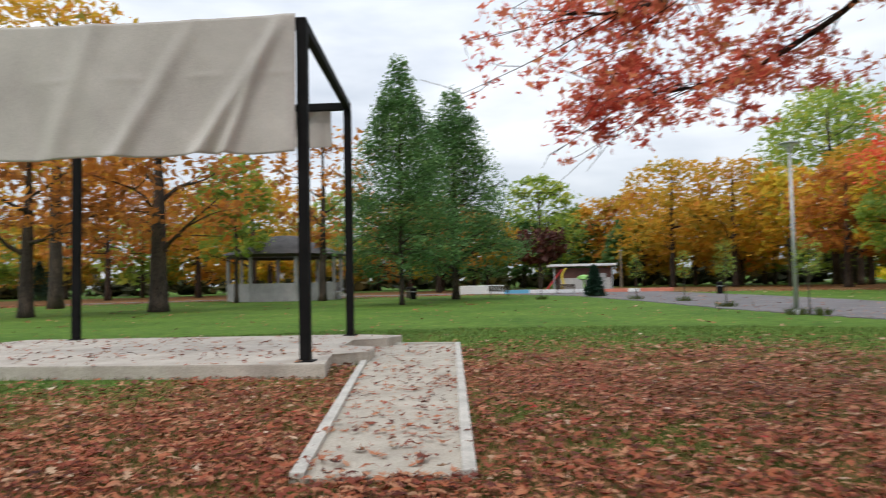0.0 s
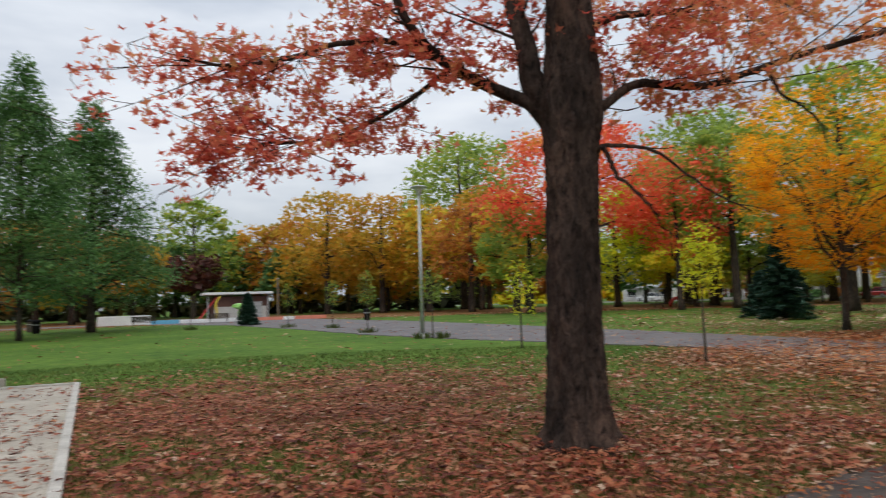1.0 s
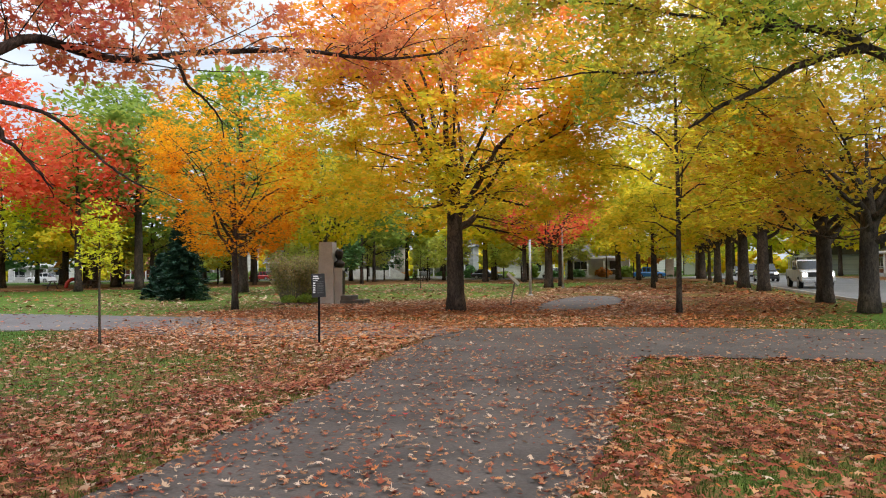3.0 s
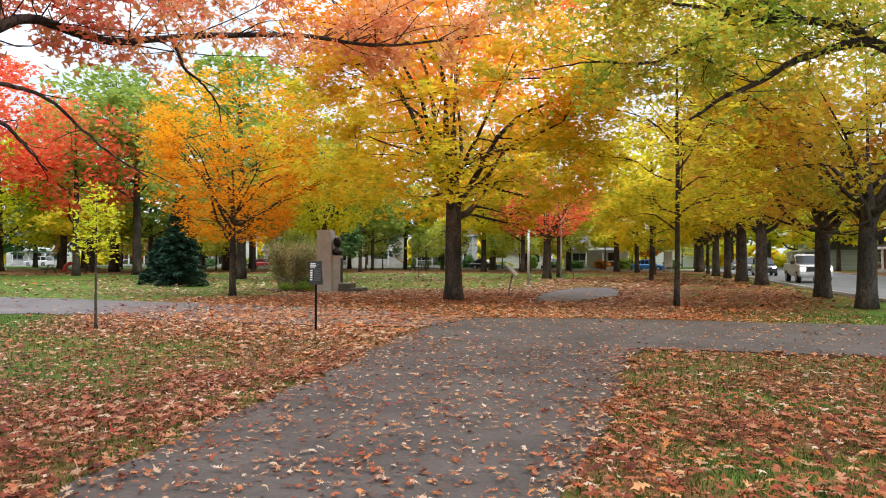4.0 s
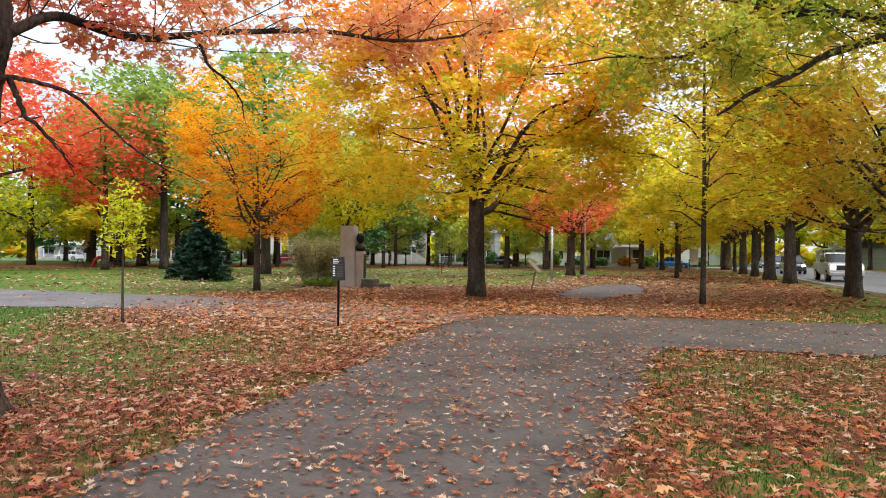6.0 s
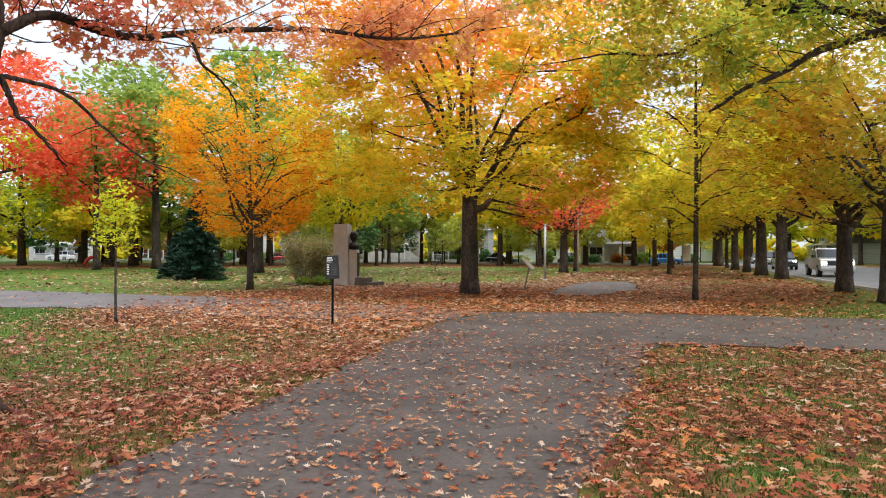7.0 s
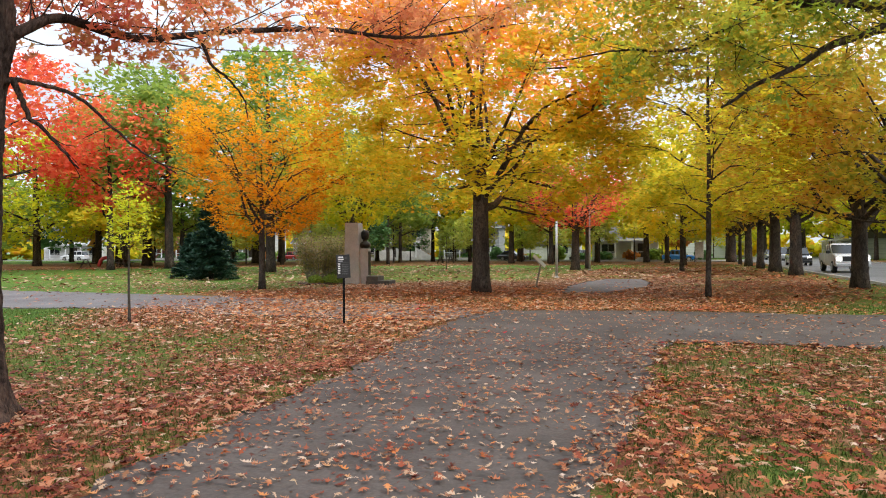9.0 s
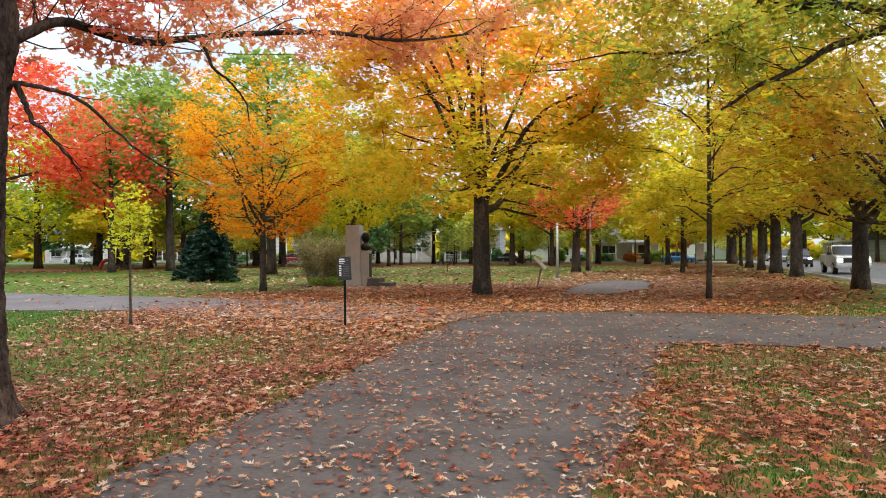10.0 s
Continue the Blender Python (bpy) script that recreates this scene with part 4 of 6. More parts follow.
for k, (x, y, h, r) in enumerate(((44.9, -0.6, 12.0, 0.40), (51.2, 0.55, 12.0, 0.40), (60.2, 1.7, 13.0, 0.32), (68.4, 2.9, 13.0, 0.38), (90.0, 5.7, 14.5, 0.6), (76.0, 4.0, 12.0, 0.18))):
    tree("street_maple_tree", "large street maple with yellow and rust leaves", x, y, h, r * 0.92, 2.7, 5.0, 3.6, ROW_MAPLE, 4500, 0.34, LEAF_CLUMP, 110 + k, "vase", 9, BARK_DARK, far=True, fan=1.2, hollow=0.9, group="row of street trees")
tree("maple_tree", "bare-limbed maple with the last red leaves", 52.2, 14.45, 8.8, 0.33, 2.6, 4.4, 3.1, RED, 2000, 0.24, LEAF_CLUMP, 121, "vase", 12, BARK_GREY, far=False, fan=1.2, hollow=0.3)
tree("park_tree", "yellow-leaved park tree beside the path", 51.2, 6.5, 7.2, 0.15, 2.2, 3.6, 2.3, YELLOW, 5000, 0.26, LEAF_CLUMP, 122, "round", 9, BARK_DARK, far=True)
tree("park_tree", "olive and yellow tree behind the monument", 38.4, 25.8, 11.5, 0.30, 2.2, 4.6, 3.0, YELLOW, 8000, 0.25, LEAF_CLUMP, 123, "vase", 9, BARK_DARK, far=True, fan=0.8)
# conical green pair on the lawn
tree("green_tree", "tall conical tree with dark green leaves", -9.8, 44.1, 15.8, 0.15, 1.7, 5.2, 1.7, GREEN, 24000, 0.23, LEAF_STAR, 130, "cone", 52, BARK_DARK, far=True, spread=0.095, fill_up=0.35, flat=0.6, group="pair of green trees")
tree("green_tree", "tall conical tree with dark green leaves", -7.9, 56.1, 16.9, 0.30, 1.6, 6.8, 1.7, GREEN, 24000, 0.28, LEAF_STAR, 131, "cone", 52, BARK_DARK, far=True, spread=0.095, fill_up=0.35, flat=0.6, group="pair of green trees")
# saplings
for k, (x, y, h, n) in enumerate(((10.2, 12.5, 3.05, 620), (9.0, 19.2, 2.7, 330), (8.7, 26.9, 2.8, 380), (7.75, 34.6, 3.2, 420), (7.5, 43.3, 3.0, 350), (5.3, 48.1, 3.0, 250), (-1.0, 52.0, 2.6, 20), (49.9, 24.4, 3.2, 60))):
    tree("sapling", "thin lime-yellow sapling on the lawn", x, y, h, 0.028, 1.35 if k else 1.55, 0.50, 0.9 if k == 1 else 1.35, LIME if k < 2 else OLIVE, n, 0.11, LEAF_STAR, 140 + k, "round", 9, BARK_YOUNG, far=False, spread=0.24, hollow=0.2, group="saplings")

FAR = [  # x, y, height, trunk radius, reach, crown foot, leaves, count, shape
    (-28.0, 33.6, 10.5, 0.38, 5.0, 4.0, RUST, 3600, "round"), (-23.5, 38.8, 13.0, 0.52, 6.8, 4.0, RUST, 4600, "vase"),
    (-46.8, 87.0, 15.0, 0.4, 6.0, 5.5, GOLD, 3500, "round"), (-53.8, 78.0, 16.2, 0.4, 8.5, 4.3, RUST, 4500, "round"), (-27.0, 56.6, 12.5, 0.2, 3.3, 4.0, OLIVE, 3500, "round"),
    (-19.6, 57.5, 14.8, 0.35, 4.2, 5.0, RUST, 1500, "vase"), (-37.4, 47.9, 24.5, 0.5, 7.2, 9.0, GOLD, 6000, "round"), (-60, 60, 15, 0.4, 8, 4, GOLD, 3500, "round"), (-40, 95, 15, 0.4, 8, 4, GOLD, 3500, "round"),
    (-30, 100, 15, 0.4, 8, 4, OLIVE, 3500, "round"), (-20, 98, 13, 0.4, 7, 4, RUST, 3500, "round"), (-10, 110, 11, 0.35, 6, 3.5, GOLD, 3000, "round"),
    (-1.8, 120.6, 19.0, 0.5, 6.8, 3.5, OLIVE, 5000, "round"), (8.9, 130.2, 15.8, 0.4, 5.6, 3.9, GOLD, 3500, "round"), (-1.6, 105.6, 8.9, 0.2, 3.7, 3.8, MAROON, 2200, "vase"),
    (11.9, 120.0, 11.5, 0.35, 3.6, 3.4, GREEN, 3000, "cone"), (17.4, 104.1, 18.3, 0.45, 8.0, 4.4, GOLD, 5500, "round"), (24.3, 97.5, 17.0, 0.45, 6.9, 4.2, GOLD, 5000, "round"),
    (29.2, 90.8, 14.4, 0.45, 5.8, 4.0, ROW_MAPLE, 4500, "round"), (39.1, 103.2, 26.6, 0.6, 9.9, 7.5, OLIVE, 6500, "round"), (31.1, 79.5, 13.2, 0.4, 5.2, 3.5, RUST, 4500, "round"),
    (37.8, 92.6, 17.5, 0.45, 5.4, 4.8, GOLD, 4000, "round"), (33.8, 72.5, 13.6, 0.4, 4.6, 4.0, ROW_MAPLE, 4500, "round"), (45.5, 116.4, 31.0, 0.7, 11.3, 11.0, OLIVE, 6500, "round"),
    (32.8, 56.0, 17.0, 0.45, 8.6, 7.4, RED, 8500, "round"), (40.5, 52.0, 14.0, 0.3, 6.0, 5.2, RED, 3800, "vase"), (29.5, 60.0, 10.0, 0.35, 5.0, 3.0, OLIVE, 4500, "round"), (45.5, 50.5, 16.5, 0.4, 6.0, 7.0, OLIVE, 6500, "round"), (55.1, 64.7, 22.6, 0.5, 8.4, 6.5, OLIVE, 6500, "round"),
    (50.4, 62.1, 7.4, 0.3, 4.6, 2.8, YELLOW, 3500, "round"), (58.0, 72.0, 20.5, 0.5, 8.1, 5.0, OLIVE, 5000, "round"), (54.5, 58.6, 9.2, 0.3, 4.2, 2.6, OLIVE, 3500, "round"),
    (49.8, 76.2, 15.0, 0.48, 6.6, 2.8, LIME, 8500, "round"), (60.2, 51.0, 13.5, 0.36, 5.5, 3.0, OLIVE, 4500, "round"), (63.0, 51.9, 12.0, 0.2, 4.5, 4.0, OLIVE, 3500, "round"),
    (68.0, 40.7, 11.5, 0.23, 4.4, 3.6, OLIVE, 4000, "round"), (78.1, 44.9, 10.8, 0.26, 4.6, 3.4, OLIVE, 3500, "round"), (87.2, 44.8, 12.0, 0.3, 5.4, 3.8, OLIVE, 3500, "round"),
    (86.8, 53.8, 13.0, 0.3, 5.0, 3.7, YELLOW, 3500, "round"), (86.7, 38.8, 10.4, 0.25, 4.6, 3.8, YELLOW, 3000, "round"), (76.6, 28.9, 11.8, 0.36, 5.0, 3.3, YELLOW, 4500, "round"),
    (73.6, 23.1, 11.0, 0.26, 3.8, 3.1, RUST, 3000, "vase"), (89.4, 21.9, 10.4, 0.3, 5.4, 3.4, YELLOW, 4000, "round"), (56.0, 14.5, 7.6, 0.2, 3.2, 3.0, RED, 700, "vase"), (82, 12, 11, 0.3, 5.5, 3.4, YELLOW, 4000, "round"),
    (40.0, 95.0, 15.0, 0.45, 6.0, 4.5, GOLD, 3500, "round"), (22.6, 140, 19, 0.5, 8.0, 5, GOLD, 3500, "round"), (66, 88, 16, 0.4, 7.0, 5, OLIVE, 3500, "round"),
    (70.0, 62.0, 22.0, 0.5, 8.5, 5.0, OLIVE, 6000, "round"), (80.0, 66.0, 21.0, 0.5, 8.5, 5.0, OLIVE, 5000, "round"), (83.0, 57.0, 19.0, 0.4, 7.5, 4.8, OLIVE, 5000, "round"), (74.0, 50.0, 17.0, 0.4, 6.0, 4.8, OLIVE, 5000, "round"),
    (91.0, 33.0, 19.0, 0.45, 7.5, 5.0, OLIVE, 5000, "round"), (88.0, 27.0, 18.0, 0.4, 6.5, 4.5, OLIVE, 4500, "round"), (86.0, 15.0, 15.0, 0.40, 6.0, 4.5, YELLOW, 4000, "round"), (72.0, 9.0, 15.0, 0.3, 6.0, 4.5, YELLOW, 5500, "round"), (66.0, 17.0, 8.0, 0.2, 3.4, 3.2, YELLOW, 2500, "round"),
    (62.0, 82.0, 20.0, 0.45, 8.0, 4.0, OLIVE, 5000, "round"), (-15.0, 92.0, 13.0, 0.4, 6.5, 3.0, RUST, 3500, "round"), (-35.0, 78.0, 14.0, 0.4, 7.0, 4.0, GOLD, 4500, "round"), (4.0, 140.0, 15.0, 0.4, 8.0, 3.0, OLIVE, 3500, "round"), (15.0, 128.0, 16.0, 0.4, 8.0, 3.0, RUST, 3500, "round"), (34.0, 118.0, 17.0, 0.4, 8.0, 3.0, GOLD, 4000, "round"),
    (121, -10.8, 14, 0.35, 5.5, 2.8, OLIVE, 4500, "round"), (107, -10.9, 13, 0.3, 4.5, 3.2, GOLD, 4000, "round"), (140, -7.5, 15, 0.4, 6.5, 3.0, YELLOW, 4000, "round"), (155, -9, 16, 0.4, 7.0, 2.5, OLIVE, 4000, "round"), (150, 8, 16, 0.4, 7.0, 2.5, GOLD, 4000, "round"),
    (44.0, 19.0, 17.0, 0.35, 6.5, 5.5, MAPLE, 9000, "round"), (40.0, 34.0, 16.0, 0.35, 6.0, 5.0, OLIVE, 7000, "round"),
    (72, -17, 15, 0.4, 6.5, 2.6, OLIVE, 5500, "round"), (96, -24, 17, 0.4, 8.0, 2.6, GOLD, 5000, "round"), (56, -19, 14, 0.4, 6.0, 2.4, YELLOW, 5500, "round"), (134, -3, 15, 0.4, 7.0, 3.0, GOLD, 4500, "round"), (118, -24, 18, 0.4, 8.0, 3.0, OLIVE, 4500, "round"),
    (108, -16, 15, 0.4, 6.5, 4.5, OLIVE, 4000, "round"), (85, -14, 13, 0.35, 5.5, 4.0, GOLD, 4000, "round"), (62, -15, 14, 0.4, 6.0, 3.6, OLIVE, 5000, "round"), (130, 3, 16, 0.4, 7.0, 4, GOLD, 3500, "round"),
    (46, -16.5, 14, 0.4, 5.5, 3.4, GREEN, 5000, "round"), (118, 8, 13, 0.4, 5.5, 3.5, YELLOW, 3500, "round"), (104.5, 14.0, 5.2, 0.12, 2.2, 1.2, RUST, 2200, "round"),
]
LABELS = {RUST.name: "park tree with rust-orange leaves", GOLD.name: "park tree with golden yellow leaves", OLIVE.name: "park tree with olive-green leaves", GREEN.name: "park tree with dark green leaves",
          RED.name: "park tree with scarlet and orange leaves", YELLOW.name: "park tree with yellow-green leaves", ROW_MAPLE.name: "park tree with yellow and rust leaves", MAPLE.name: "tall maple with orange and yellow leaves", LIME.name: "park tree with lime-yellow leaves", MAROON.name: "small tree with dark maroon leaves"}
for k, (x, y, h, r, reach, low, lv, n, shp) in enumerate(FAR):
    d = math.hypot(x, y)
    low += 1.0 if x > 44 and lv != LIME else 0.0
    fine = 0.72 if lv in (RED, LIME) else 1.0
    if x > 100 and y < 20:
        lv = {OLIVE.name: YELLOW, GOLD.name: LIME}.get(lv.name, lv)
    tree("park_tree", LABELS[lv.name], x, y, h, r, low * 0.75, reach * 1.12, low, lv, int(n * 0.48 / fine**1.6), (0.27 + 0.0042 * d) * fine, LEAF_CLUMP, 200 + k, shp, 7, BARK_DARK, far=True, group="trees of the park", spread=0.11)
# low young trees and thickets before the houses: x, y, height, reach, crown foot, leaves
LOW = [(70, 50, 6.5, 2.8, 1.7, PALE), (63, 40, 5.4, 2.2, 1.6, GREEN), (80, 47, 7.0, 3.2, 1.8, PALE), (84, 40, 6.0, 2.6, 1.6, PALE), (78, 34, 6.4, 2.6, 1.9, PALE), (86, 31, 5.2, 2.2, 1.7, PALE), (80, 25.5, 6.2, 2.6, 2.0, PALE),
       (90, 24.5, 5.6, 2.4, 1.8, YELLOW), (83, 20, 6.0, 2.4, 2.2, PALE), (74, 56, 7.5, 3.2, 1.8, PALE), (66, 60, 7.0, 3.2, 1.7, YELLOW), (58, 62, 6.5, 3.0, 1.6, PALE), (84, 62, 8.0, 3.6, 1.7, PALE), (76, 72, 8.0, 3.6, 1.7, YELLOW),
       (66, 76, 7.5, 3.4, 1.8, PALE), (88, 9.6, 5.6, 2.4, 2.6, PALE), (98, 15, 6.5, 2.8, 2.4, YELLOW), (90, 50, 7.0, 3.0, 1.7, GREEN), (91, 43, 6.0, 2.6, 1.6, PALE), (56, 53, 6.5, 2.8, 2.0, PALE), (99.5, 19.0, 6.0, 2.4, 3.2, YELLOW), (100.5, 27.5, 6.5, 2.6, 3.0, PALE), (128, 11, 9.0, 4.0, 2.0, YELLOW), (137, 8.5, 8.0, 3.5, 1.6, PALE), (98, 34, 6.0, 2.6, 2.8, PALE)]
for k, (x, y, h, reach, low, lv) in enumerate(LOW):
    tree("young_tree", "low young tree with light green and yellow leaves before the houses", x, y, h, 0.10, low * 0.9, reach, low, lv, 1700, 0.36, LEAF_CLUMP, 860 + k, "round", 7, BARK_DARK, far=True, group="young trees", spread=0.13)
# the belt of trees along the park's far side
rng_belt = np.random.default_rng(55)
for k in range(26):
    a = math.radians(-52 + 3.9 * k) + rng_belt.normal(0, 0.012)
    d = rng_belt.uniform(104, 132)
    lv = (GOLD, RUST, OLIVE, GOLD, ROW_MAPLE, GREEN)[rng_belt.integers(0, 6)]
    tree("park_tree", LABELS[lv.name], d * math.sin(a), d * math.cos(a), rng_belt.uniform(10, 14), 0.35, 2.2, rng_belt.uniform(5.5, 7.5), 1.8, lv, 1300, 0.95, LEAF_CLUMP, 700 + k, "round", 6, BARK_DARK, far=True, group="far belt of trees", spread=0.12)
# a ring of further trees that closes the distance
rng_ring = np.random.default_rng(77)
for k in range(46):
    a = 2 * math.pi * k / 46 + rng_ring.normal(0, 0.03)
    d = rng_ring.uniform(165, 215)
    lv = (OLIVE, GOLD, RUST, YELLOW, GREEN)[rng_ring.integers(0, 5)]
    tree("park_tree", LABELS[lv.name], d * math.sin(a), d * math.cos(a), rng_ring.uniform(13, 19), 0.4, 3.0, rng_ring.uniform(7, 10), 2.5, lv, 520, 1.8, LEAF_CLUMP, 400 + k, "round", 5, BARK_DARK, far=True, group="distant trees")


# ---- further materials ----
BRICK_RED = surface("red_brick", (0.20, 0.075, 0.05), (0.32, 0.12, 0.085), 1.0, 0.85, 0, 0.4, 0.01, 9)
# brick for the kiosk, with the wall's shade put into its colour
BRICK_SHADED = surface("shaded_brick", (0.07, 0.032, 0.024), (0.13, 0.06, 0.045), 1.0, 0.85, 0, 0.4, 0.01, 9)
SIDING_WHITE = surface("white_siding", (0.60, 0.60, 0.58), (0.74, 0.74, 0.72), 0.8, 0.7, 0, 0.5, 0.02, 3, (0.05, 0.05, 6))
SIDING_GREY = surface("grey_siding", (0.28, 0.29, 0.29), (0.40, 0.41, 0.41), 0.8, 0.7, 0, 0.5, 0.02, 3, (0.05, 0.05, 6))
SIDING_BEIGE = surface("beige_siding", (0.34, 0.29, 0.23), (0.46, 0.40, 0.32), 0.8, 0.7, 0, 0.5, 0.02, 3, (0.05, 0.05, 6))
SIDING_BLUE = surface("blue_grey_siding", (0.30, 0.34, 0.37), (0.42, 0.46, 0.48), 0.8, 0.7, 0, 0.5, 0.02, 3, (0.05, 0.05, 6))
ROOF = surface("roof_shingle", (0.06, 0.058, 0.058), (0.13, 0.12, 0.118), 0.8, 0.9, 0, 0.5, 0.02, 12)
WINDOW_DARK = surface("window_glass", (0.02, 0.024, 0.028), (0.05, 0.058, 0.065), 0.6, 0.12, 0, 0.02, 0.001, 20)
RUBBER = surface("tyre_rubber", (0.012, 0.012, 0.012), (0.024, 0.024, 0.024), 8, 0.8, 0, 0.1, 0.003, 60)
CHROME = surface("wheel_alloy", (0.45, 0.45, 0.46), (0.6, 0.6, 0.61), 8, 0.3, 0.9, 0.02, 0.001, 60)
LENS = surface("lamp_lens", (0.7, 0.72, 0.74), (0.82, 0.84, 0.85), 8, 0.15, 0, 0.02, 0.001, 60)
TAIL = surface("tail_lens", (0.30, 0.012, 0.012), (0.42, 0.02, 0.02), 8, 0.2, 0, 0.02, 0.001, 60)
PLAY_RED = surface("red_plastic", (0.42, 0.025, 0.025), (0.56, 0.045, 0.04), 3, 0.4, 0, 0.05, 0.002, 40)
PLAY_YELLOW = surface("yellow_plastic", (0.60, 0.44, 0.03), (0.72, 0.55, 0.05), 3, 0.4, 0, 0.05, 0.002, 40)
PLAY_GREEN = surface("green_plastic", (0.16, 0.42, 0.06), (0.26, 0.55, 0.10), 3, 0.4, 0, 0.05, 0.002, 40)
PLAY_BLUE = surface("blue_paint", (0.10, 0.36, 0.56), (0.16, 0.46, 0.66), 1.2, 0.6, 0, 0.05, 0.003, 30)
PLAY_CORAL = surface("coral_paint", (0.58, 0.17, 0.11), (0.70, 0.25, 0.17), 1.2, 0.6, 0, 0.05, 0.003, 30)


def car_paint(name, c):
    m, n, l, b = material(name)
    nz = noise_node(n, l, 1.5, 3)
    r = ramp_node(n, [(0.3, tuple(0.85 * v for v in c)), (0.7, c)])
    l.new(nz.outputs["Fac"], r.inputs["Fac"])
    l.new(r.outputs["Color"], b.inputs["Base Color"])
    b.inputs["Roughness"].default_value = 0.25
    b.inputs["Coat Weight"].default_value = 0.6
    return m


HEADLIGHT = surface("lit_headlight", (0.8, 0.8, 0.78), (0.85, 0.85, 0.82), 8, 0.15, 0, 0.02, 0.001, 60)
HEADLIGHT.node_tree.nodes["Principled BSDF"].inputs["Emission Color"].default_value = (1.0, 0.95, 0.85, 1)
HEADLIGHT.node_tree.nodes["Principled BSDF"].inputs["Emission Strength"].default_value = 4.0
PAINT = {"blue": car_paint("blue_car_paint", (0.04, 0.24, 0.75)), "white": car_paint("white_car_paint", (0.72, 0.72, 0.72)), "dark": car_paint("dark_car_paint", (0.03, 0.032, 0.036)),
         "silver": car_paint("silver_car_paint", (0.36, 0.37, 0.38)), "red": car_paint("red_car_paint", (0.36, 0.03, 0.03))}


# ---- monument, sign, bed ----
MONUMENT_AT = pose(26.7, 17.75, 0, 0, 0, -72) @ Matrix.Scale(0.87, 4)


def build_monument():
    m = thing("monument", "grey granite stele with a dark bronze bust", "monument", MONUMENT_AT)
    bm = bmesh.new()
    low = [(-0.46, -0.52), (0.40, -0.52), (0.40, 0.52), (-0.46, 0.52)]
    top = [(-0.40, -0.47), (0.30, -0.47), (0.30, 0.47), (-0.40, 0.47)]
    a = [bm.verts.new((x, y, -0.03)) for x, y in low]
    b = [bm.verts.new((x, y, 3.22)) for x, y in top]
    for k in range(4):
        bm.faces.new((a[k], a[(k + 1) % 4], b[(k + 1) % 4], b[k]))
    bm.faces.new(b)
    bm.faces.new(a[::-1])
    bmesh.ops.bevel(bm, geom=bm.edges[:], offset=0.015, segments=2, affect="EDGES")
    part("stele", bm, GRANITE, m)
    part("pedestal", box(0.42, 0.62, 1.90, (0.575, 0, -0.03), 0.015), GRANITE, m)
    part("plaque", box(0.02, 0.46, 1.24, (0.797, 0, 0.48), 0.005), BRONZE, m, "dark bronze plaque")
    part("lower_step", box(1.25, 1.5, 0.22, (1.40, 0, -0.03), 0.015), GRANITE_DARK, m, "dark granite step")
    part("upper_step", box(0.62, 1.35, 0.24, (1.10, 0, 0.185), 0.015), GRANITE_DARK, m, "dark granite step")
    bust = lathe([(0.05, 0), (0.24, 0.02), (0.30, 0.14), (0.28, 0.26), (0.13, 0.36), (0.12, 0.42), (0.19, 0.50), (0.225, 0.64), (0.21, 0.78), (0.14, 0.88), (0.04, 0.92)], 20)
    for v in bust.verts:
        v.co.x *= 0.85
        v.co.y *= 1.12 if v.co.z < 0.36 else 0.85
    bmesh.ops.scale(bust, vec=(1.15, 1.15, 1.08), verts=bust.verts)
    bmesh.ops.translate(bust, vec=(0.56, 0, 1.872), verts=bust.verts)
    ob = part("bronze_bust", bust, BRONZE, None, "", True)
    ob.matrix_world = MONUMENT_AT
    tagged(ob, "plain dark bronze bust on a granite pedestal", "statue")


build_monument()


def build_sign():
    s = thing("notice_sign", "small black notice sign on a black post", "sign", pose(11.52, 7.92, 0, 0, 0, -52))
    part("post", box(0.045, 0.045, 1.40, (0, 0.02, -0.02), 0.006), STEEL_BLACK, s)
    panel = part("panel", box(0.27, 0.018, 0.47, (0, -0.012, 0.965), 0.006, pose(0, 0, 0, 0, -3, 0)), SIGN_BLACK, s, "black panel with white print")
    bars = [(-0.055, 0.405, 0.10, 0.028), (-0.05, 0.365, 0.12, 0.024), (0.05, 0.395, 0.05, 0.012), (-0.06, 0.335, 0.09, 0.010), (0.02, 0.315, 0.16, 0.006)]
    bars += [(-0.085, 0.27 - 0.045 * k, 0.045, 0.026) for k in range(5)] + [(0.035, 0.275 - 0.045 * k, 0.13, 0.006) for k in range(5)] + [(0.03, 0.26 - 0.045 * k, 0.11, 0.005) for k in range(5)]
    for x, z, w, h in bars:
        part("print_bar", box(w, 0.004, h, (x - 0.01, -0.024, 0.965 + z), 0.0), SIGN_WHITE if x < -0.04 else SIGN_GREY, panel)


build_sign()


